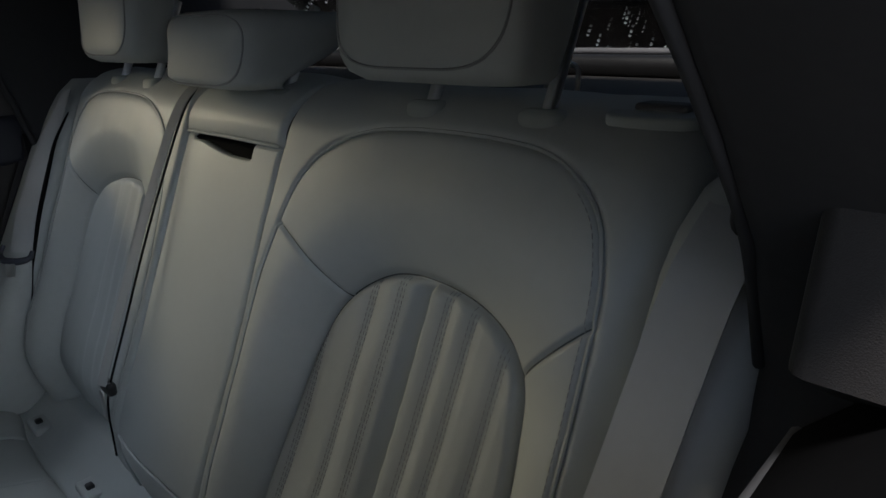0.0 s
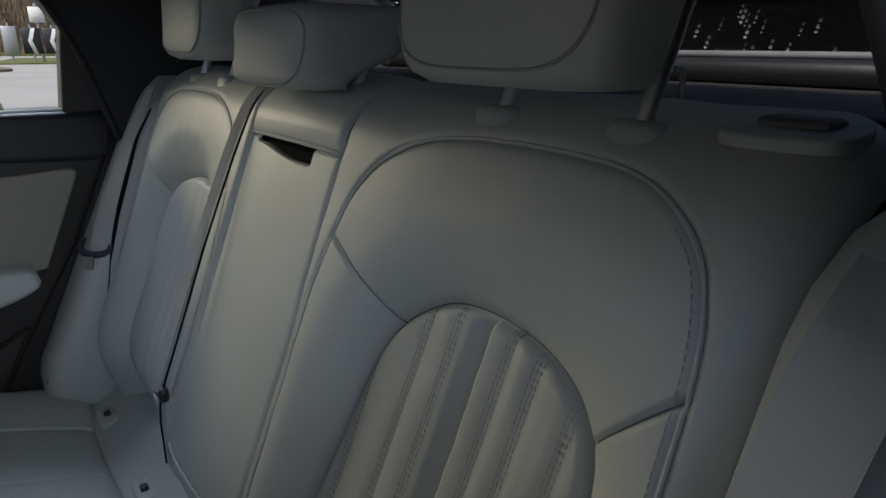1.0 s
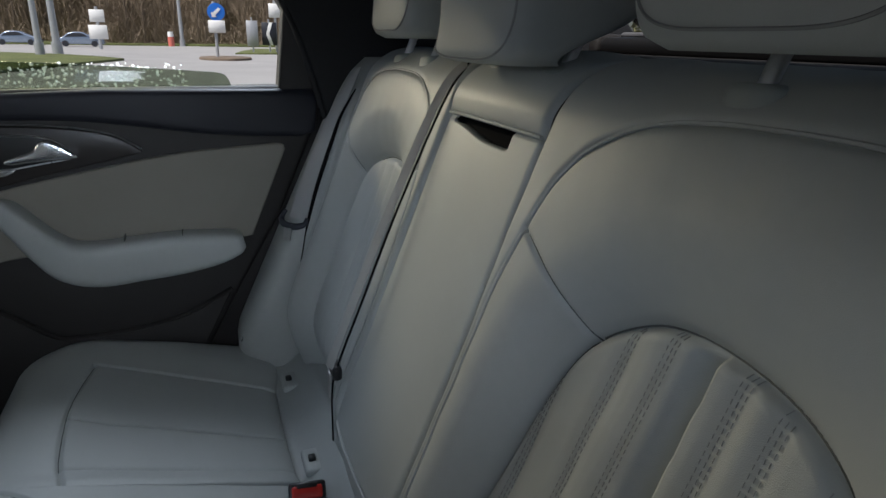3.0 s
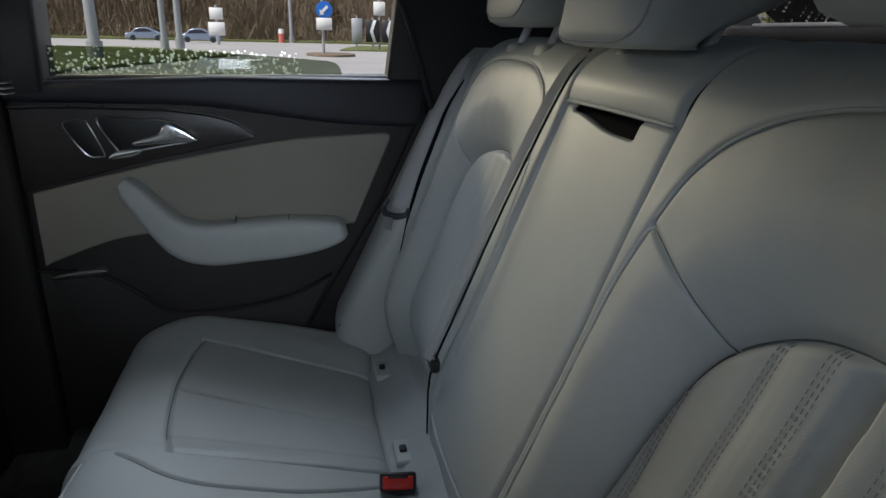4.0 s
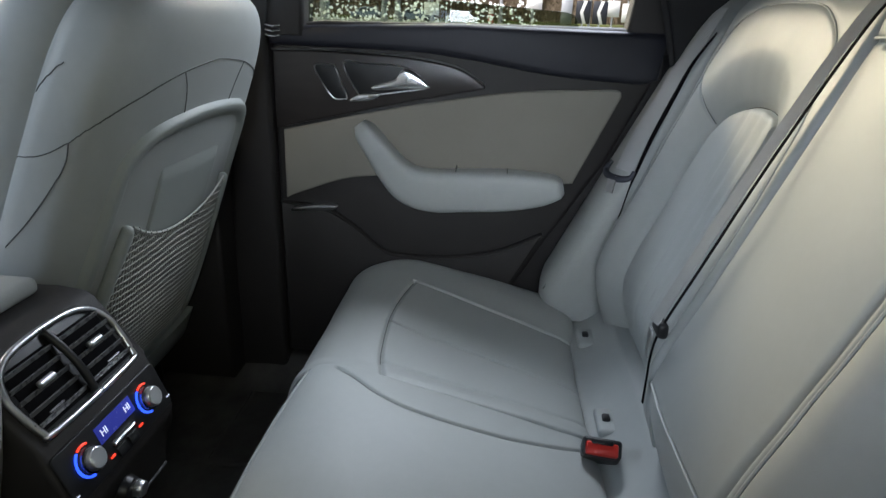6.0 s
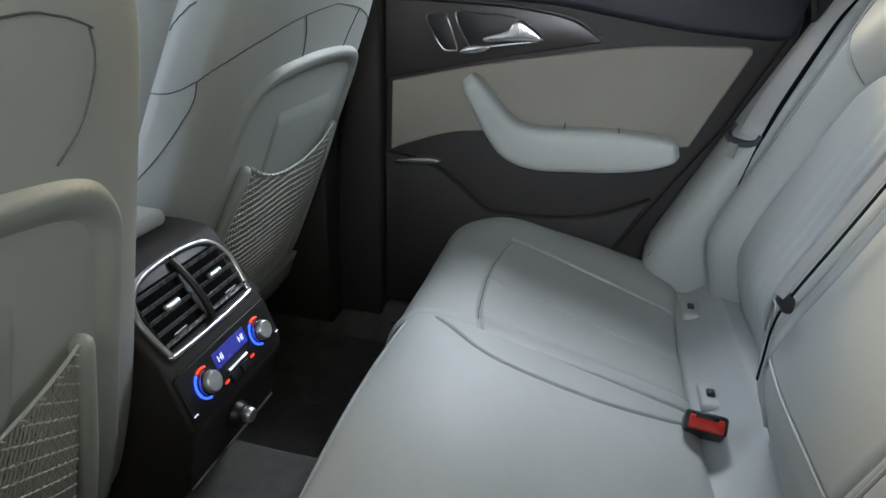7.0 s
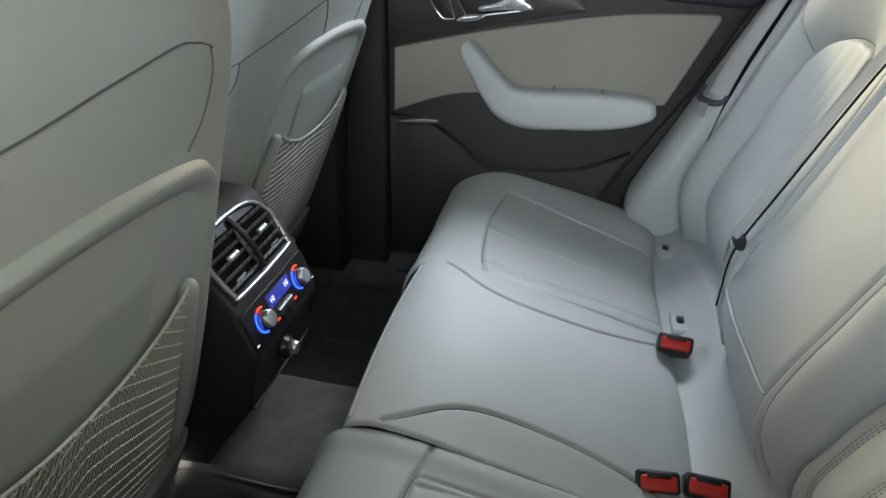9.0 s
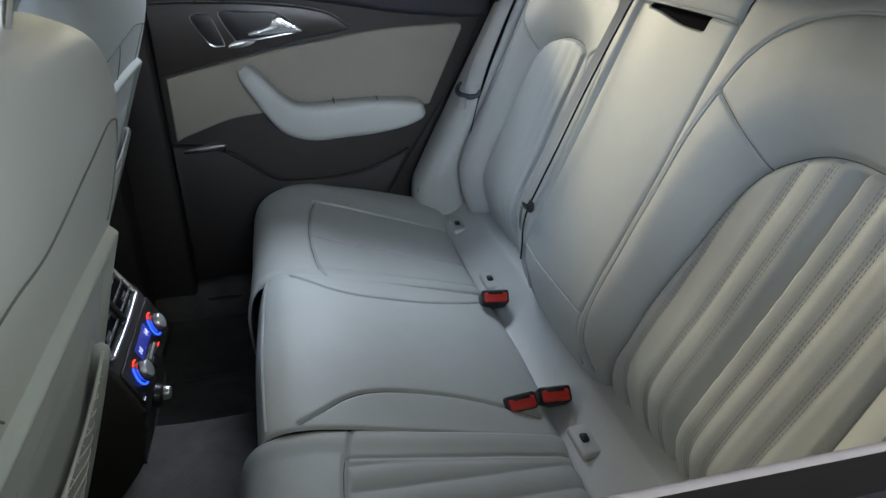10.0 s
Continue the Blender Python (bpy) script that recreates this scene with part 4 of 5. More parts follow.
    p = part("front_pane", quad_plate([(sg * 0.775, 0.84, 0.87), (sg * 0.775, 1.95, 0.84), (sg * 0.70, 1.28, 1.27), (sg * 0.70, 0.78, 1.27)], 0.004), CLEAR, w)
    p.visible_shadow = False

# front belt on the middle pillar
fb = thing("front_seat_belt", "dark front seat belt on the middle pillar", "seat belt", (0.71, 0.70, 0.8))
part("webbing", strap([(0.712, 0.735, 1.24), (0.714, 0.725, 1.05), (0.716, 0.722, 0.93), (0.718, 0.73, 0.87)], 0.040, (0, 1, 0.05)), BLACKPL, fb)
part("guide", rbox(0.698, 0.722, 0.70, 0.745, 1.02, 1.07, 0.006, 2), BLACKPL, fb)
for k in range(3):
    part("bright_rib", tube_data([(0.708, 0.675, 0.862 + 0.010 * k), (0.704, 0.69, 0.860 + 0.010 * k), (0.704, 0.705, 0.863 + 0.010 * k)], 0.0022, 6), CHROME, fb, "bright metal rib")
roof = part("ceiling", rbox(-0.72, 0.72, -0.50, 1.32, 1.262, 1.30, 0.015, 2), HEADLINER)
tagged(roof, "dark fabric roof lining", "roof lining", kind="structure")
# unseen block, added to keep windscreen light off the seat tops
header = part("windscreen_light_block", rbox(-0.66, 0.66, 1.20, 1.32, 1.205, 1.268, 0.02, 3), HEADLINER)
tagged(header, "unseen block under the roof front that shades the seat tops", "roof header", kind="structure")
screen = thing("window_3", "clear windscreen", "window", (0, 1.6, 0.9), kind="structure")
p = part("pane", quad_plate([(-0.68, 2.02, 0.84), (0.68, 2.02, 0.84), (0.58, 1.30, 1.28), (-0.58, 1.30, 1.28)], 0.005), CLEAR, screen)
p.visible_shadow = False
dash = part("dashboard", superloft([((0, 1.95, 0.30), (0.74, 0, 0), (0, 0.28, 0), 5), ((0, 1.92, 0.6), (0.74, 0, 0), (0, 0.30, 0), 5), ((0, 1.95, 0.80), (0.74, 0, 0), (0, 0.28, 0), 5), ((0, 1.98, 0.86), (0.70, 0, 0), (0, 0.22, 0), 5)], 48), DARK)
tagged(dash, "dark dashboard below the windscreen", "dashboard")

# ---- floor ----
fx, fy = np.linspace(-0.79, 0.79, 120), np.linspace(-0.95, 2.1, 140)
FX, FY = np.meshgrid(fx, fy, indexing="ij")
hump = 0.13 * smooth(0.24 - np.abs(FX), 0.0, 0.14)
FZ = 0.02 + hump + 0.004 * np.sin(31 * FX + 5) * np.sin(27 * FY) + 0.06 * smooth(np.abs(FX), 0.66, 0.76)
o = sheet(np.stack([FX, FY, FZ], -1), np.zeros(FX.shape, int), None, {0: ("floor", CARPET, "")})
tagged(o[0], "charcoal carpeted car floor with a centre hump", "floor", kind="structure")


def floor_mat(x0, x1, y0, y1):
    """A carpet mat that follows the floor, with a bound edge."""
    u, v = np.linspace(x0, x1, 60), np.linspace(y0, y1, 60)
    U, V = np.meshgrid(u, v, indexing="ij")
    e = np.minimum(np.minimum(U - x0, x1 - U), np.minimum(V - y0, y1 - V))
    zz = 0.030 + 0.13 * smooth(0.24 - np.abs(U), 0.0, 0.14) + 0.004 * np.sin(31 * U + 5) * np.sin(27 * V) - 0.010 * smooth(e, 0.006, 0.0) + 0.0015 * np.sin(60 * U + 20 * V)
    m = thing("floor_mat", "charcoal carpet mat lying on the car floor", "floor mat", ((x0 + x1) / 2, (y0 + y1) / 2, 0.02), "floor mats")
    sheet(np.stack([U, V, zz], -1), np.zeros(U.shape, int), m, {0: ("mat", MAT, "")})
    ring = [(x0, y0), (x1, y0), (x1, y1), (x0, y1)]
    edge = []
    for (ax, ay), (bx, by) in zip(ring, ring[1:] + ring[:1]):
        for t in np.linspace(0, 1, 16, endpoint=False):
            x, y = ax + (bx - ax) * t, ay + (by - ay) * t
            edge.append((x, y, 0.023 + 0.13 * float(smooth(np.array(0.24 - abs(x)), 0.0, 0.14)) + 0.004 * math.sin(31 * x + 5) * math.sin(27 * y)))
    part("bound_edge", tube_data(edge, 0.004, 6, closed=True), CARPET, m, "bound mat edge")


floor_mat(0.40, 0.66, 0.36, 0.78)
floor_mat(-0.66, -0.13, 0.36, 0.82)
under = part("floor_pan", rbox(-0.80, 0.80, -1.0, 2.2, -0.10, -0.02, 0.02, 2), DARK)
tagged(under, "dark floor pan under the carpet", "floor pan", kind="structure")


# ---- front seats ----
from mathutils.bvhtree import BVHTree


def front_seat(cx, y30, lean, detail, seams):
    """A front seat seen from behind; y30: where its back face meets z = 0.30."""
    L = radians(lean)
    up, rear = np.array([0, -math.sin(L), math.cos(L)]), np.array([0, -math.cos(L), -math.sin(L)])
    o = np.array([cx, y30, 0.30])
    st = thing("front_car_seat", "pale grey leather front seat with a net pocket on its back", "car seat", (cx, y30 + 0.2, 0.05), "front seats")
    T = 0.15
    zs = np.array([0.235, 0.26, 0.30, 0.42, 0.56, 0.68, 0.76, 0.82, 0.86, 0.885, 0.902, 0.914, 0.920]) + np.linspace(0, 0.008, 13) * detail
    hw = np.array([0.255, 0.287, 0.296, 0.290, 0.278, 0.270, 0.262, 0.252, 0.240, 0.222, 0.195, 0.150, 0.09]) * (1.03 if detail else 1.0) + (np.array([30, 34, 36, 32, 18, 6, 0, 0, 0, 0, 0, 0, 0]) * 0.001 if detail else 0)
    th = np.array([0.10, 0.13, 0.15, 0.155, 0.155, 0.15, 0.148, 0.142, 0.13, 0.112, 0.092, 0.065, 0.03])
    hs = (zs - 0.30) / math.cos(L)
    line = smooth_line(np.stack([hs, hw, th], 1), 4)
    POW = 3.4

    def rear_at(a, h):
        w, t = np.interp(h, line[:, 0], line[:, 1]), np.interp(h, line[:, 0], line[:, 2])
        d = t / 2 * max(0.0, 1 - abs(a / w) ** POW) ** (1 / POW)
        return o + np.array([a, 0, 0]) + up * h + rear * (d - T / 2)
    secs = [(o + up * h - rear * (T / 2), (w, 0, 0), rear * t / 2, POW) for h, w, t in line]
    back = part("backrest", superloft(secs, 64), LEATHER, st)
    sides = []
    # front bolsters of the backrest
    for sg in (-1, 1):
        bs = []
        for h in np.linspace(0.0, 0.655, 20):
            k = math.sqrt(max(0.02, min(1, (0.66 - h) / 0.20))) * math.sqrt(max(0.1, min(1, (h + 0.02) / 0.10)))
            bs.append((o + up * h - rear * (T - 0.005 + 0.025 * k) + np.array([sg * (0.185 + 0.012 * k), 0, 0]), (0.056 * k + 0.006, 0, 0), rear * (0.085 * k), 2.4))
        sides.append(part("side_bolster", superloft(bs, 28), LEATHER, st))
    hz = lambda z: (z - 0.30) / math.cos(L)
    # moulded back panel: rim and sunken field
    F = 0.214
    wide = lambda z: 1 + 0.24 * max(0.0, 0.66 - z) / 0.36
    rim_line = smooth_line([(-F + 0.02, hz(0.25)), (-F, hz(0.36)), (-F, hz(0.55)), (-F, hz(0.665)), (-F + 0.014, hz(0.712)), (-F + 0.052, hz(0.742)), (-0.09, hz(0.756)), (0, hz(0.760)), (0.09, hz(0.756)), (F - 0.052, hz(0.742)), (F - 0.014, hz(0.712)), (F, hz(0.665)), (F, hz(0.55)), (F, hz(0.36)), (F - 0.02, hz(0.25))], 8)
    rim_line[:, 0] *= [wide(0.30 + h * math.cos(L)) for h in rim_line[:, 1]]
    a = np.linspace(-0.288, 0.288, 170)
    h = np.linspace(hz(0.255), hz(0.80), 170)
    A, H = np.meshgrid(a, h, indexing="ij")
    d = dist_line(A, H, rim_line)
    ins = inside(A, H, rim_line)
    base = np.array([[rear_at(x, y) for y in h] for x in a])
    lift = np.where(ins, 0.0095 - 0.0060 * smooth(d, 0.005, 0.030), 0.0095 - 0.016 * smooth(d, 0.0, 0.010))
    box = smooth(np.abs(A), 0.150, 0.130)
    field = smooth(np.abs(A), 0.107, 0.099) * smooth(H, hz(0.690), hz(0.650))
    lift = lift - np.where(ins, 0.0050 * (1 - field) * smooth(d, 0.012, 0.034), 0)
    P = base + lift[..., None] * rear
    reg = np.where(ins | (d < 0.009), 1, 0)
    sheet(P, reg, st, {1: ("back_panel", SHELL, "moulded pale grey back panel")})
    # retainer posts and the net
    for sg in (-1, 1):
        pz = smooth_line([(sg * 0.172 * wide(0.27), hz(0.27)), (sg * 0.174 * wide(0.37), hz(0.37)), (sg * 0.171 * wide(0.466), hz(0.466)), (sg * 0.163 * wide(0.596), hz(0.596))], 8)
        ln = [rear_at(x, y) + rear * 0.007 for x, y in pz]
        cap = (0.35, 0.7, 0.9, 1.0)
        ln = ln + [ln[-1] + up * 0.010 * q - rear * 0.004 * q for q in cap]
        v = tube_data(ln, [0.0105] * len(pz) + [0.0105 * math.sqrt(1.002 - q * q) for q in cap], 12)
        part("net_post", v, SHELL, st)
    part("pocket_rail", tube_data([rear_at(x, hz(0.262)) + rear * 0.009 for x in np.linspace(-0.225, 0.225, 24)], 0.010, 8), SHELL, st)
    strands, mesh = [], []
    topz = lambda x: 0.560 + 0.040 * (abs(x) / 0.150) ** 2.2
    NW = 0.156

    def net_at(x, t):
        z = 0.27 + (topz(x) - 0.27) * t
        bow = 0.010 * math.sin(math.pi * min(1, t * 0.9 + 0.05)) * (1 - (x / 0.16) ** 2)
        return rear_at(x * wide(z), hz(z)) + rear * (0.009 + bow)
    rise, step = (0.100, 0.0205) if detail else (0.015, 0.0130)
    for j in range(-10, 27):
        runs, pts = [], []
        for i in range(161):
            x = NW * (i / 80 - 1)
            z = 0.272 + step * j + rise * (1 - (abs(x) / NW) ** 1.35) + 0.0008 * math.sin(i * 1.9 + j)
            t = (z - 0.27) / (topz(x) - 0.27)
            if 0.0 < t < 0.985:
                pts.append(net_at(x, t) + rear * 0.0012)
            else:
                runs.append(pts)
                pts = []
        for run in [*runs, pts]:
            if len(run) > 3:
                strands.append(tube_data(run, [(0.0005 if detail else 0.0006) + 0.0010 * math.sin(0.8 * k) ** 4 for k in range(len(run))], 5))
    nx, nt = (58, 40) if detail else (46, 32)
    for i in range(-nt, nx):
        for sgd in (-1, 1):
            pts = []
            for j in range(nt + 1):
                u = i + j * 0.5 if sgd > 0 else i + nt * 0.5 - j * 0.5
                x = NW * (2 * u / nx - 1)
                if abs(x) <= NW:
                    pts.append(net_at(x, j / nt) + rear * 0.0004 * sgd)
            if len(pts) > 2:
                mesh.append(tube_data(pts[::2] if len(pts) > 6 else pts, 0.0011 if detail else 0.0010, 3))
    # the mesh's darker colour stands in for the pocket's shaded inside
    tagged(part("pocket_net", join(mesh), NETSHADE, st, "fine mesh pocket net, darkened for the shade inside the pocket"), kind="stuff")
    tagged(part("net_cord", join(strands), NETTING, st, "pale twisted cords across the net"), kind="stuff")
    part("net_band", tube_data([net_at(x, 1.0) + rear * 0.001 for x in np.linspace(-NW, NW, 40)], 0.0019, 6), NETTING, st, "elastic net band")
    loops = []
    for x in np.linspace(-0.146, 0.146, 17):
        q = net_at(x, 1.0)
        loops.append(tube_data([q + rear * 0.0035 + up * 0.005, q + rear * 0.004 + np.array([0.006, 0, 0]), net_at(x + 0.010, 0.97) + rear * 0.002], 0.0009, 4))
    tagged(part("band_thread", join(loops), NETTING, st, "thread loops along the net band"), kind="stuff")
    # seams in the leather, dark for groove shade, laid on the surface
    shell = bmesh.new()
    for me in (back.data, *[b.data for b in sides]):
        shell.from_mesh(me)
    tree = BVHTree.FromBMesh(shell)
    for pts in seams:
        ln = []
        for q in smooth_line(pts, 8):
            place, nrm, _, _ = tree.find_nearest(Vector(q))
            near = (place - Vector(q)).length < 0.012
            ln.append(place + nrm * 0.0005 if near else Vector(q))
        part("seam", tube_data(ln, 0.0009, 5), SEAMSHADE, st)
    shell.free()
    # headrest on two posts
    for sg in (-1, 1):
        q0 = o + np.array([sg * 0.055, 0, 0]) + up * hz(0.93) - rear * 0.075
        part("headrest_post", cyl(q0, q0 + up * 0.10, 0.007), CHROME, st, "chrome headrest post")
    hsecs = []
    for t in np.linspace(0, 1, 14):
        q = min(1, t / 0.25, (1 - t) / 0.25)
        k = 0.72 + 0.28 * math.sqrt(1 - (1 - q) ** 2)
        hsecs.append((o + up * (hz(0.995) + 0.20 * t) - rear * (0.075 + 0.01 * t), (0.135 * k, 0, 0), rear * 0.055 * k, 3.2))
    part("headrest", superloft(hsecs, 48), LEATHER, st)
    # seat cushion and its base
    cs = []
    for t in np.linspace(0, 1, 12):
        q = min(1, t / 0.1, (1 - t) / 0.2)
        k = 0.8 + 0.2 * math.sqrt(max(0, 1 - (1 - q) ** 2))
        cs.append(((cx, y30 + 0.06 + 0.50 * t, 0.30 + 0.035 * t), (0.245 * k, 0, 0), (0, 0, 0.075 * k), 3.4))
    part("seat_cushion", superloft(cs, 48), LEATHER, st)
    part("base_cover", superloft([((cx, y30 + 0.09, 0.185), (0.225, 0, 0), (0, 0.04, 0), 3.0), ((cx, y30 + 0.055, 0.21), (0.265, 0, 0), (0, 0.05, 0), 3.0), ((cx, y30 + 0.035, 0.255), (0.280, 0, 0), (0, 0.04, 0), 3.0)], 40), SHELL, st)
    part("rail_cover", rbox(cx - 0.235, cx + 0.235, y30 + 0.085, y30 + 0.62, 0.05, 0.28, 0.02, 2), BLACKPL, st)
    return st


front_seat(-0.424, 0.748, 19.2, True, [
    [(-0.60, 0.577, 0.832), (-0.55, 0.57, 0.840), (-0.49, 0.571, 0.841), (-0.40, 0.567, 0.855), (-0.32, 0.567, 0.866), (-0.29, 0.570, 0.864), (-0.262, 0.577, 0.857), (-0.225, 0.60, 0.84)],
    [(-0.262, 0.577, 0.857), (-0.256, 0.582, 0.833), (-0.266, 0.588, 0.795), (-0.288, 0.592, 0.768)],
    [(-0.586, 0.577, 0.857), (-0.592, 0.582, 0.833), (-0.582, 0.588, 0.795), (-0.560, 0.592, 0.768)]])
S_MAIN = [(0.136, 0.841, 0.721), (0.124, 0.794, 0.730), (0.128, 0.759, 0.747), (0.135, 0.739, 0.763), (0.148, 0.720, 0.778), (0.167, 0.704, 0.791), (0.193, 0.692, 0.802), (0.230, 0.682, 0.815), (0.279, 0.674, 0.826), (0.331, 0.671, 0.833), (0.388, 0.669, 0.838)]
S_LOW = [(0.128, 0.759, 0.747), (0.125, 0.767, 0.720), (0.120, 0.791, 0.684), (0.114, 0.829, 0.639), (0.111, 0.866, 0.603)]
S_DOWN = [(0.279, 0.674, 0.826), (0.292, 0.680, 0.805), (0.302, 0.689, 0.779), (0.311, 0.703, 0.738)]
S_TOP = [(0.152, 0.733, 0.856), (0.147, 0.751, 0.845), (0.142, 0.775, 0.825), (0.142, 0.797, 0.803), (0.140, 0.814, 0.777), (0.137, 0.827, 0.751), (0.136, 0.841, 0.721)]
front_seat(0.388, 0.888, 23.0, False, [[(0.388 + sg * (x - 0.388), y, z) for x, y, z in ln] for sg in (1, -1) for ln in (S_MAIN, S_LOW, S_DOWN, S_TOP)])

# ---- centre console ----
console = thing("centre_console", "black centre console with rear air vents and climate knobs", "console", (-0.01, 0.85, 0.1))
CXC = -0.010
prof_c = [(0.800, 0.10), (0.735, 0.20), (0.684, 0.272), (0.673, 0.286), (0.665, 0.355), (0.650, 0.385), (0.678, 0.458), (0.684, 0.466), (0.738, 0.548), (0.750, 0.557), (0.79, 0.558), (1.40, 0.552), (1.40, 0.10)]
bm = bmesh.new()
L_, R_ = [], []
for y, z in prof_c:
    w = 0.109
    L_.append(bm.verts.new((CXC - w, y, z)))
    R_.append(bm.verts.new((CXC + w, y, z)))
for i in range(len(prof_c)):
    j = (i + 1) % len(prof_c)
    bm.faces.new((L_[i], L_[j], R_[j], R_[i]))
bm.faces.new(L_)
bm.faces.new(R_[::-1])
shoulders = [e for e in bm.edges if abs(e.verts[0].co.x - e.verts[1].co.x) < 1e-6 and min(v.co.y for v in e.verts) < 1.3 and min(v.co.z for v in e.verts) > 0.15]
bmesh.ops.bevel(bm, geom=shoulders, offset=0.008, segments=3, affect="EDGES", profile=0.5)
bmesh.ops.triangulate(bm, faces=[f for f in bm.faces if len(f.verts) > 4])
part("body", bm, DARK, console)
lid = part("console_lid", rbox(-0.10, 0.08, 0.80, 1.30, 0.556, 0.580, 0.010, 3), LEATHER)
tagged(lid, "pale grey leather console armrest lid", "armrest lid")

# vent frame lies on the sloping upper face
v0, v1 = np.array([0, 0.684, 0.466]), np.array([0, 0.738, 0.548])
vu = (v1 - v0) / np.linalg.norm(v1 - v0)
vn = np.array([0, -vu[2], vu[1]])
VH = np.linalg.norm(v1 - v0)


def on_vent(x, t, d=0.0):
    return np.array([CXC + x, 0, 0]) + v0 + vu * t + vn * d


rim = smooth_line([(-0.080, 0.003), (0, 0.001), (0.080, 0.003), (0.088, 0.009), (0.094, 0.045), (0.093, VH - 0.034), (0.081, VH - 0.012), (0.054, VH + 0.001), (0, VH + 0.005), (-0.054, VH + 0.001), (-0.081, VH - 0.012), (-0.093, VH - 0.034), (-0.094, 0.045), (-0.088, 0.009)], 6, closed=True)
part("vent_frame", tube_data([on_vent(x, t, 0.003) for x, t in rim], 0.0042, 8, closed=True), SATIN, console, "satin metal vent frame")
part("vent_back", plate(rim.tolist(), lambda u, v, d: on_vent(u, v, d - 0.003), 0.0045, 0.001), BLACKPL, console)
for sg in (-1, 1):
    # black backing paints the shade between the slats
    vent = part("vent", plate([(sg * 0.045 - 0.038, 0.010), (sg * 0.045 + 0.038, 0.010), (sg * 0.045 + 0.036, VH - 0.012), (sg * 0.045 - 0.036, VH - 0.012)], lambda u, v, d: on_vent(u, v, d), 0.003, 0.001), SHADEBLACK, console)
    for k in range(5):
        t = 0.016 + k * 0.0158
        wl = 0.042 if k < 4 else 0.036
        x0, x1 = sg * 0.045 - (0.038 if sg > 0 else wl), sg * 0.045 + (0.038 if sg < 0 else wl)
        blade = [on_vent(x, q, d) for q, d in ((t - 0.0015, 0.0040), (t + 0.0028, 0.0078), (t + 0.0042, 0.0066), (t + 0.0002, 0.0026)) for x in (x0, x1)]
        part("slat", (blade, [(0, 1, 3, 2), (2, 3, 5, 4), (4, 5, 7, 6), (6, 7, 1, 0), (0, 2, 4, 6), (1, 7, 5, 3)]), SLAT, vent, flat=True)
    tab = on_vent(sg * 0.045, 0.0535, 0.009)
    part("vent_tab", tube_data([tab + np.array([-0.013, 0, 0]), tab + np.array([-0.011, 0, 0]), tab + np.array([0.011, 0, 0]), tab + np.array([0.013, 0, 0])], [0.002, 0.0046, 0.0046, 0.002], 8), BRIGHT, vent, "metal vent tab")
    for dx in (-0.008, 0, 0.008):
        q = on_vent(sg * 0.055 + dx * 0.3, 0.019 + dx * 0.4, 0.003)
        part("thumb_wheel", tube_data([q + np.array([-0.012, 0, 0]), q + np.array([0.012, 0, 0])], 0.0015, 6), SLAT, vent)
part("vent_divider", tube_data([on_vent(0, t, 0.008 * math.sin(math.pi * t / VH) + 0.004) for t in np.linspace(0.008, VH, 14)], 0.005, 8), BLACKPL, console)

# control face
c0, c1 = np.array([0, 0.650, 0.385]), np.array([0, 0.678, 0.458])
cu = (c1 - c0) / np.linalg.norm(c1 - c0)
cn = np.array([0, -cu[2], cu[1]])


def on_ctrl(x, t, d=0.0):
    return np.array([CXC + x, 0, 0]) + c0 + cu * t + cn * d


part("control_panel", plate([(sx * (0.098 + 0.006 * math.cos(a)), 0.039 + sz * (0.027 + 0.006 * math.sin(a))) for sx, sz, a0 in ((1, 1, 0), (-1, 1, 1), (-1, -1, 0), (1, -1, 1)) for a in (np.linspace(0, math.pi / 2, 5) if a0 == 0 else np.linspace(math.pi / 2, 0, 5))], lambda u, v, d: on_ctrl(u, v, d), 0.003, 0.0015), BLACKPL, console)
for sg in (-1, 1):
    kx = sg * 0.0625
    knob = part("climate_knob", cyl(on_ctrl(kx, 0.040, 0.002), on_ctrl(kx, 0.040, 0.019), 0.0150, 0.0135, 32, 0.002), BRIGHT, console, "satin metal climate knob")
    part("knob_ridge", tube_data([on_ctrl(kx + 0.0151 * math.cos(t), 0.040 + 0.0151 * math.sin(t), 0.010) for t in np.linspace(0, 2 * math.pi, 40, endpoint=False)], 0.0012, 5, closed=True), BLACKPL, knob)
    arc = [on_ctrl(kx + 0.0192 * math.cos(t), 0.040 + 0.0192 * math.sin(t), 0.0045) for t in np.linspace(math.pi * 0.68, math.pi * 1.45, 24)]
    part("blue_arc", tube_data(arc, 0.0017, 6), BLUEGLOW, knob, "lit blue temperature arc")
    arc = [on_ctrl(kx + 0.0192 * math.cos(t), 0.040 + 0.0192 * math.sin(t), 0.0045) for t in np.linspace(math.pi * 0.36, math.pi * 0.64, 10)]
    part("red_arc", tube_data(arc, 0.0015, 6), REDGLOW, knob, "lit red temperature arc")
    part("red_lamp", rbox(-0.004, 0.004, -0.001, 0.001, -0.0015, 0.0015, 0.0005, 1), REDGLOW, console).matrix_basis = Matrix.Translation(Vector(on_ctrl(sg * 0.031, 0.019, 0.004)))
display = part("display", plate([(-0.036, 0.040), (0.036, 0.040), (0.036, 0.062), (-0.036, 0.062)], lambda u, v, d: on_ctrl(u, v, d + 0.002), 0.002, 0.0005), SCREEN, console, "blue climate display")
part("rocker", tube_data([on_ctrl(-0.022, 0.029, 0.005), on_ctrl(0.022, 0.029, 0.005)], 0.0022, 6), SATIN, console, "metal rocker switch")
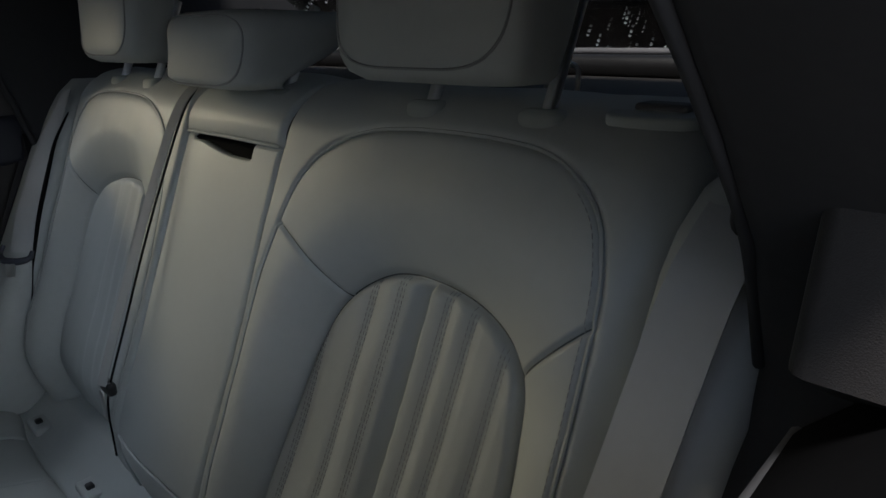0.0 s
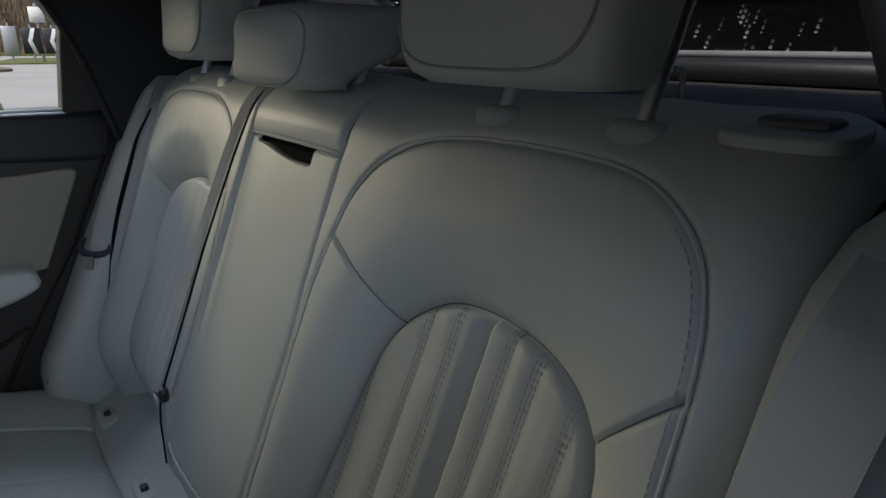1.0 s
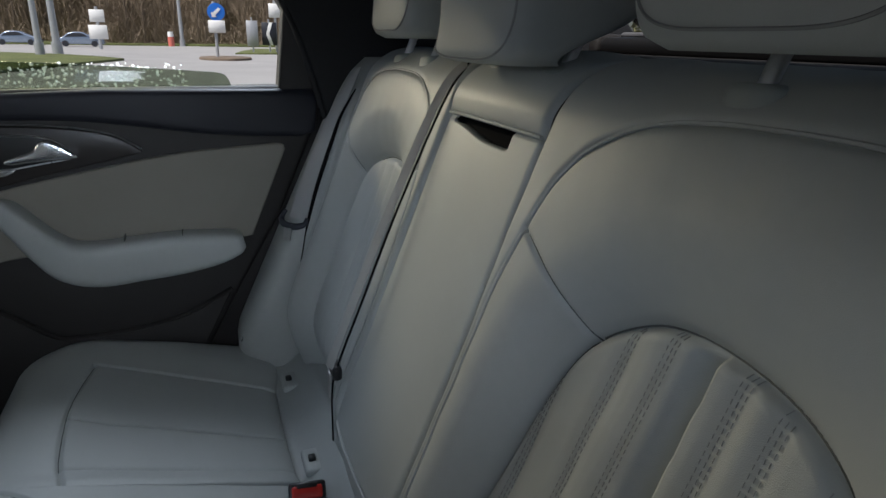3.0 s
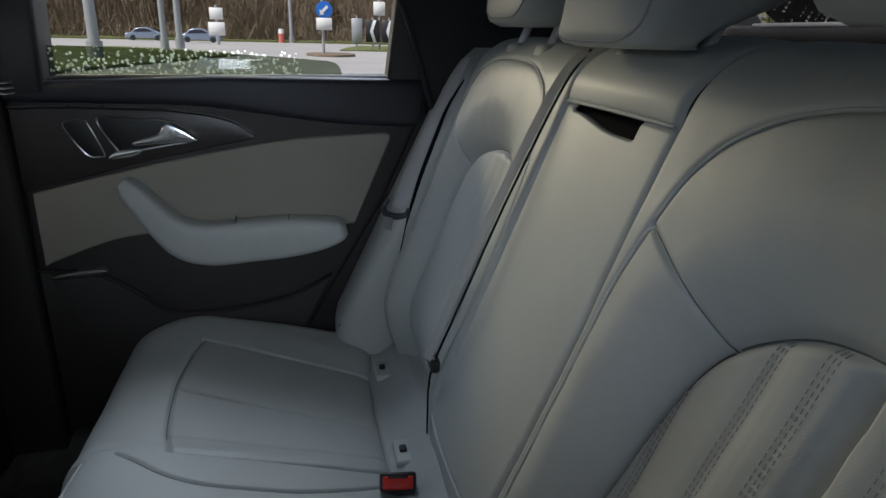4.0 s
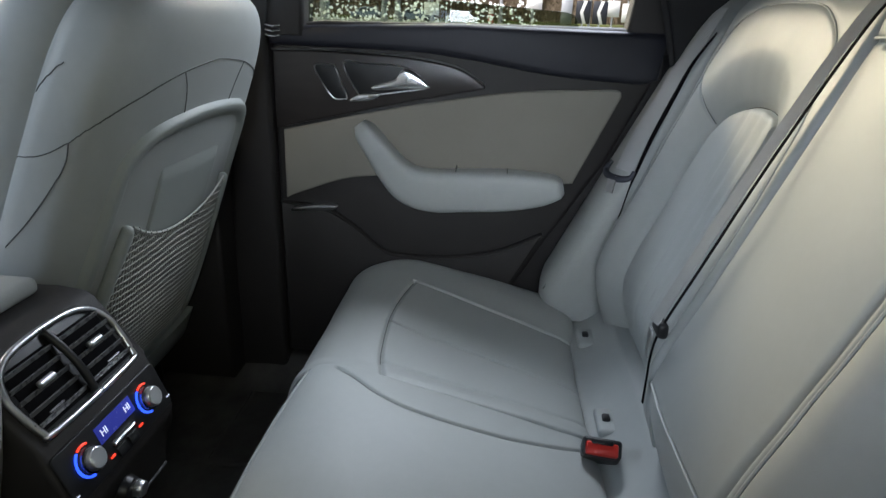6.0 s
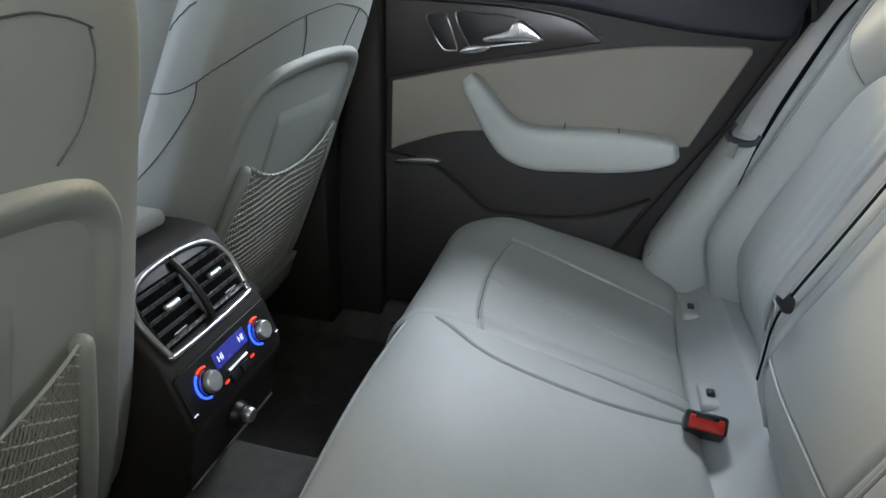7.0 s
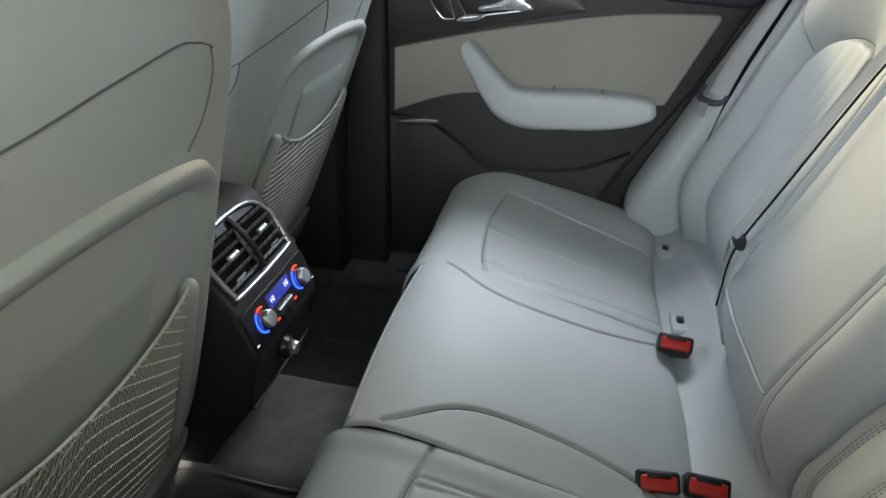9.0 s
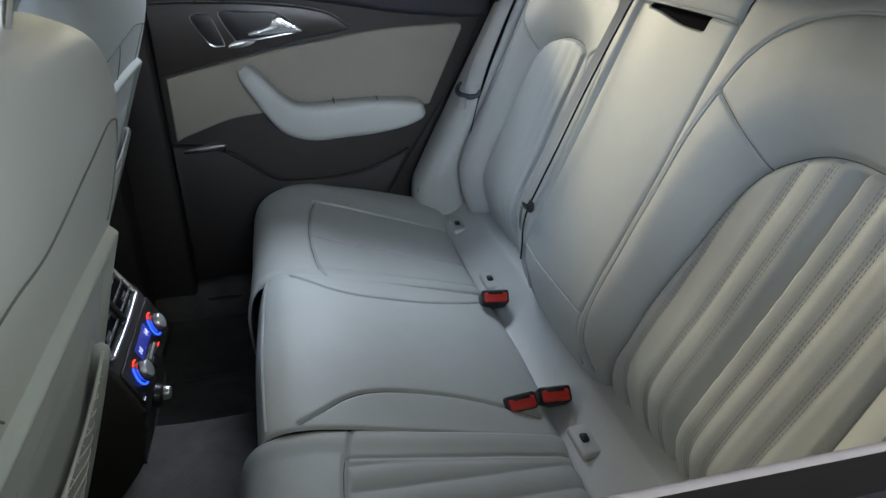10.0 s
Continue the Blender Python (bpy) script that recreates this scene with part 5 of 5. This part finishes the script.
for sg in (-1, 1):
    part("button", plate([(sg * 0.012 - 0.009, 0.010), (sg * 0.012 + 0.009, 0.010), (sg * 0.012 + 0.009, 0.022), (sg * 0.012 - 0.009, 0.022)], lambda u, v, d: on_ctrl(u, v, d + 0.003), 0.002, 0.0008), BLACKPL, console)
    part("pointer", tube_data([on_ctrl(sg * 0.096, 0.018, 0.004), on_ctrl(sg * 0.103, 0.018, 0.004)], 0.0008, 5), GLYPH, console)
# the two readings, "HI"
for sg in (-1, 1):
    cv = bpy.data.curves.new("reading", "FONT")
    cv.body, cv.size, cv.align_x, cv.align_y, cv.extrude = "HI", 0.0125, "CENTER", "CENTER", 0.0003
    tx = bpy.data.objects.new("reading_source", cv)
    me = bpy.data.meshes.new_from_object(tx)
    bpy.data.objects.remove(tx)
    me.materials.append(GLYPH)
    m3 = Matrix(((1, 0, 0), (0, cu[1], cu[2]), (0, cn[1], cn[2]))).transposed().to_4x4()
    pos = on_ctrl(sg * 0.024, 0.051, 0.0046)
    me.transform(Matrix.Translation(Vector(pos)) @ m3)
    hang(new("reading", me), display)
# power socket below
part("socket_ring", cyl((CXC - 0.004, 0.668, 0.328), (CXC - 0.004, 0.655, 0.326), 0.021, 0.019, 28, 0.002), BLACKPL, console)
part("socket_cap", cyl((CXC + 0.004, 0.658, 0.326), (CXC + 0.004, 0.644, 0.325), 0.0115, 0.0105, 24, 0.002), BRIGHT, console, "metal socket cap")
part("lower_lip", tube_data([(x, 0.674, 0.284) for x in np.linspace(CXC - 0.104, CXC + 0.104, 20)], 0.003, 6), BLACKPL, console)


# ---- outside: roundabout, signs, wood behind the road ----
ASPHALT = material("pale_wet_road", (0.33, 0.32, 0.31), 0.6, grain=0.01, scale=60, vary=0.15, coarse=0.3)
GRASS = material("rough_grass", (0.10, 0.115, 0.035), 0.9, grain=0.03, scale=25, vary=0.4, coarse=0.6)
HEDGE = material("dark_hedge_leaves", (0.085, 0.085, 0.040), 0.9, grain=0.02, scale=20, vary=0.4, coarse=2)
BARK = material("bare_brown_bark", (0.16, 0.12, 0.085), 0.9, grain=0.01, scale=30, vary=0.3, coarse=2)
TWIGS = material("bare_brown_twigs", (0.19, 0.145, 0.10), 0.95, vary=0.3, coarse=1)
GALV = material("galvanised_steel", (0.42, 0.43, 0.45), 0.45, 0.4, vary=0.08)
SIGNBLUE = material("sign_blue", (0.02, 0.16, 0.62), 0.4, vary=0.05)
WHITE = material("sign_white", (0.80, 0.80, 0.78), 0.45, vary=0.04)
BLACKS = material("sign_black", (0.02, 0.022, 0.03), 0.5, vary=0.1)
CARPAINT = material("silver_blue_car_paint", (0.30, 0.36, 0.46), 0.25, 0.5, vary=0.05)
SALMON = material("red_white_post", (0.60, 0.16, 0.12), 0.5, vary=0.1)
GZ = -0.36
gx, gy = np.linspace(-1, 1, 90), np.linspace(-1, 1, 90)
GX, GY = np.meshgrid(np.sign(gx) * np.abs(gx) ** 3 * 900, np.sign(gy) * np.abs(gy) ** 3 * 900, indexing="ij")
o = sheet(np.stack([GX, GY, GX * 0 + GZ], -1), np.zeros(GX.shape, int), None, {0: ("ground", ASPHALT, "")})
tagged(o[0], "pale wet road surface", "road", kind="structure")


def island(name, label, outline, height, mat):
    o = part(name, plate(outline, lambda u, v, d: (u, v, GZ + d), height, min(0.04, height / 2)), mat)
    return tagged(o, label, "verge", kind="structure")


def ground_round(cx, cy, rx, ry, n=28, turn=0.0):
    c, s = math.cos(turn), math.sin(turn)
    return [(cx + rx * math.cos(t) * c - ry * math.sin(t) * s, cy + rx * math.cos(t) * s + ry * math.sin(t) * c) for t in np.linspace(0, 2 * math.pi, n, endpoint=False)]


island("grass_island", "rough green grass island in the road", [(20.3, 7.2), (29.0, 5.5), (35.0, 4.1), (38.3, 3.4), (41.0, 4.6), (45.9, 7.6), (50.0, 12.5), (46, 18), (30, 20), (16, 18), (14, 11)], 0.12, GRASS)
island("sign_island", "dark kerbed traffic island under the sign", ground_round(40.8, -1.9, 2.6, 1.5), 0.14, BARK)
island("chevron_verge", "yellowish grass verge below the chevron signs", [(52.4, -3.2), (60, -4.2), (72, -6.5), (74, -16), (56, -14), (52.9, -7.5)], 0.10, GRASS)
island("far_verge", "rough grass bank beyond the road", [(88, -90), (88, 90), (140, 90), (140, -90)], 0.25, GRASS)


def round_sign():
    s = thing("keep_left_sign", "round blue arrow sign on a grey post above a white plate", "road sign", (41.36, -1.49, GZ))
    part("post", cyl((41.36, -1.49, GZ), (41.36, -1.49, 2.9), 0.09), GALV, s)
    part("disc", cyl((41.30, -1.60, 2.32), (41.20, -1.60, 2.32), 0.50, 0.50, 32, 0.01), SIGNBLUE, s, "blue disc")
    ar = [(-0.26, -0.30), (-0.28, 0.02), (-0.18, -0.06), (0.14, 0.26), (0.26, 0.14), (-0.06, -0.18), (0.02, -0.28)]
    part("arrow", plate([(-1.60 - u, 2.32 + v) for u, v in ar], lambda u, v, d: (41.19 - d, u, v), 0.02, 0.004), WHITE, s, "white arrow")
    part("name_plate", rbox(41.18, 41.24, -2.05, -1.10, 1.15, 1.85, 0.02, 1), WHITE, s, "white plate")
    return s


round_sign()


def chevron_sign(x, y, w, z0, z1, mat, post=0.07):
    s = thing("roadside_sign", "black and white chevron board on grey posts" if mat is BLACKS else "white sign board on a grey post", "road sign", (x, y, GZ), "roadside signs")
    part("post", cyl((x, y, GZ), (x, y, z1 + 0.25), post), GALV, s)
    part("board", rbox(x - 0.12, x - 0.07, y - w / 2, y + w / 2, z0, z1, 0.02, 1), mat, s)
    if mat is BLACKS:
        h = z1 - z0
        c = [(0.22, 0.5), (-0.02, 1.0), (-0.24, 1.0), (0.0, 0.5), (-0.24, 0.0), (-0.02, 0.0)]
        part("chevron", plate([(y + u * w, z0 + v * h) for u, v in c], lambda u, v, d: (x - 0.121 - d, u, v), 0.02, 0.004), WHITE, s, "white chevron")
    return s


chevron_sign(56.0, -4.9, 0.9, 0.2, 2.2, GALV)
chevron_sign(56.4, -6.3, 1.2, 0.3, 2.1, BLACKS)
chevron_sign(56.4, -7.7, 1.2, 0.3, 2.1, BLACKS)
chevron_sign(56.8, -6.9, 1.0, 2.5, 3.6, WHITE, 0.10)
chevron_sign(57.5, -8.9, 1.1, 0.9, 2.2, WHITE)
chevron_sign(58.0, -10.2, 0.9, 0.5, 2.0, WHITE)
chevron_sign(66.0, 7.5, 1.5, 0.5, 1.7, WHITE, 0.12)
chevron_sign(66.0, 7.45, 1.2, 1.95, 3.0, WHITE, 0.12)


def pole(x, y, r, h):
    s = thing("lamp_post", "grey steel lamp post beside the road", "lamp post", (x, y, GZ), "lamp posts")
    part("shaft", cyl((x, y, GZ), (x, y, h), r, r * 0.6), GALV, s)
    part("foot", cyl((x, y, GZ), (x, y, GZ + 0.8), r * 1.35, r * 1.35), GALV, s)


pole(30.0, 8.55, 0.24, 9)
pole(44.0, 8.3, 0.19, 9)
pole(46.0, 7.7, 0.22, 10)
pole(88.0, 0.75, 0.24, 11)

post = thing("marker_post", "red and white marker post beside the far road", "bollard", (86.8, 2.0, GZ))
part("shaft", cyl((86.8, 2.0, GZ), (86.8, 2.0, 0.75), 0.36, 0.36), SALMON, post)
part("cap", cyl((86.8, 2.0, 0.75), (86.8, 2.0, 1.35), 0.36, 0.30), WHITE, post, "white cap")


def far_car(x, y):
    c = thing("parked_car", "silver-blue car on the far road", "car", (x, y, GZ))
    side = smooth_line([(-2.2, 0.25), (-2.2, 0.75), (-1.6, 0.9), (-0.9, 1.38), (0.2, 1.45), (1.1, 1.05), (2.0, 0.85), (2.2, 0.6), (2.2, 0.25)], 5)
    part("body", plate([(y - u, GZ + v) for u, v in side], lambda u, v, d: (x - d + 0.9, u, v), 1.75, 0.12), CARPAINT, c)
    win = smooth_line([(-1.35, 0.95), (-0.8, 1.30), (0.15, 1.36), (0.85, 1.02)], 5)
    part("side_glass", plate([(y - u, GZ + v) for u, v in win], lambda u, v, d: (x - 0.85 - d, u, v), 0.02, 0.005), BLACKS, c)
    for u in (-1.35, 1.35):
        part("wheel", cyl((x - 0.86, y - u, GZ + 0.32), (x - 0.62, y - u, GZ + 0.32), 0.32, 0.32, 20, 0.03), BLACKS, c)


far_car(78.0, 10.6)
far_car(84.0, 17.5)


def twig_mass(rng, x, y, z, n, spread, rise, r):
    out = []
    for _ in range(n):
        p = np.array([x, y, z]) + rng.normal(0, 1, 3) * np.array([0.3, 0.3, 0.4])
        d = np.array([rng.normal(0, 0.5), rng.normal(0, 0.55), 0.75 + 0.4 * rng.random()])
        q = p + d * rise * (0.5 + rng.random())
        out.append(tube_data([p, (p + q) / 2 + rng.normal(0, 0.2, 3) * spread, q], [r, r * 0.7, r * 0.2], 3))
    return out


# the bare wood beyond the road
rng = np.random.default_rng(11)
trunks, twigs = [], []
for k in range(230):
    x, y = 90 + 26 * rng.random(), -40 + 86 * rng.random()
    h = 7 + 5 * rng.random()
    lean = rng.normal(0, 0.05)
    r = 0.08 + 0.12 * rng.random()
    trunks.append(tube_data([(x, y, GZ), (x + lean, y + lean * h * 0.5, h * 0.5), (x, y + lean * h, h)], [r, r * 0.75, r * 0.25], 5))
    for j in range(7):
        twigs += twig_mass(rng, x, y + lean * h * 0.5, 0.8 + h * 0.10 * j, 6, 0.5, 2.6, 0.045)
for k in range(900):
    twigs += twig_mass(rng, 89 + 24 * rng.random(), -42 + 88 * rng.random(), GZ + 0.1, 4, 0.6, 2.4, 0.05)
wood = part("far_wood", join(trunks), BARK)
tagged(wood, "bare brown winter trees behind the road", "trees", kind="stuff")
brush = part("far_brush", join(twigs), TWIGS)
tagged(brush, "tangle of bare brown twigs among the trees", "undergrowth", kind="stuff")
fx2, fz2 = np.linspace(-70, 75, 90), np.linspace(0, 1, 24)
B2 = np.array([[(118 + 2.5 * math.sin(0.7 * y) - 4 * t + 0.8 * math.sin(3.1 * y + 9 * t), y, GZ + (9 + 1.6 * math.sin(0.33 * y) + 0.9 * math.sin(1.7 * y)) * t) for t in fz2] for y in fx2])
o = sheet(B2, np.zeros(B2.shape[:2], int), None, {0: ("backdrop", TWIGS, "")}, flip=True)
tagged(o[0], "brown wooded bank in the distance", "backdrop", kind="structure")

# the dark hedge behind the car
leaves = []
for k in range(9000):
    x, y, z = rng.uniform(-9, 11), -9.0 + rng.normal(0, 0.5), GZ + 4.2 * rng.random() ** 0.8
    s = 0.06 + 0.07 * rng.random()
    u, v = rng.normal(0, 1, 3), rng.normal(0, 1, 3)
    u, v = u / np.linalg.norm(u) * s, v / np.linalg.norm(v) * s
    c = np.array([x, y + 0.4 * math.sin(1.3 * x), z])
    leaves.append(([c - u, c + v * 0.6, c + u, c - v * 0.6], [(0, 1, 2, 3)]))
for k in range(160):
    x = rng.uniform(-9, 11)
    leaves.append(tube_data([(x, -9.2, GZ), (x + rng.normal(0, 0.4), -9.1, 2.0), (x + rng.normal(0, 0.8), -9.0, 4.0)], [0.05, 0.03, 0.01], 4))
hedge = part("hedge", join(leaves), HEDGE)
tagged(hedge, "dark leafy hedge behind the car", "hedge", kind="stuff")
hb = np.array([[(x, -9.9 - 0.4 * t + 0.3 * math.sin(1.9 * x), GZ + (3.9 + 0.3 * math.sin(2.3 * x)) * t) for t in np.linspace(0, 1, 12)] for x in np.linspace(-9.5, 11.5, 60)])
o = sheet(hb, np.zeros(hb.shape[:2], int), None, {0: ("hedge_core", HEDGE, "")}, flip=True)
tagged(o[0], "dense dark core of the hedge", "hedge", kind="structure")
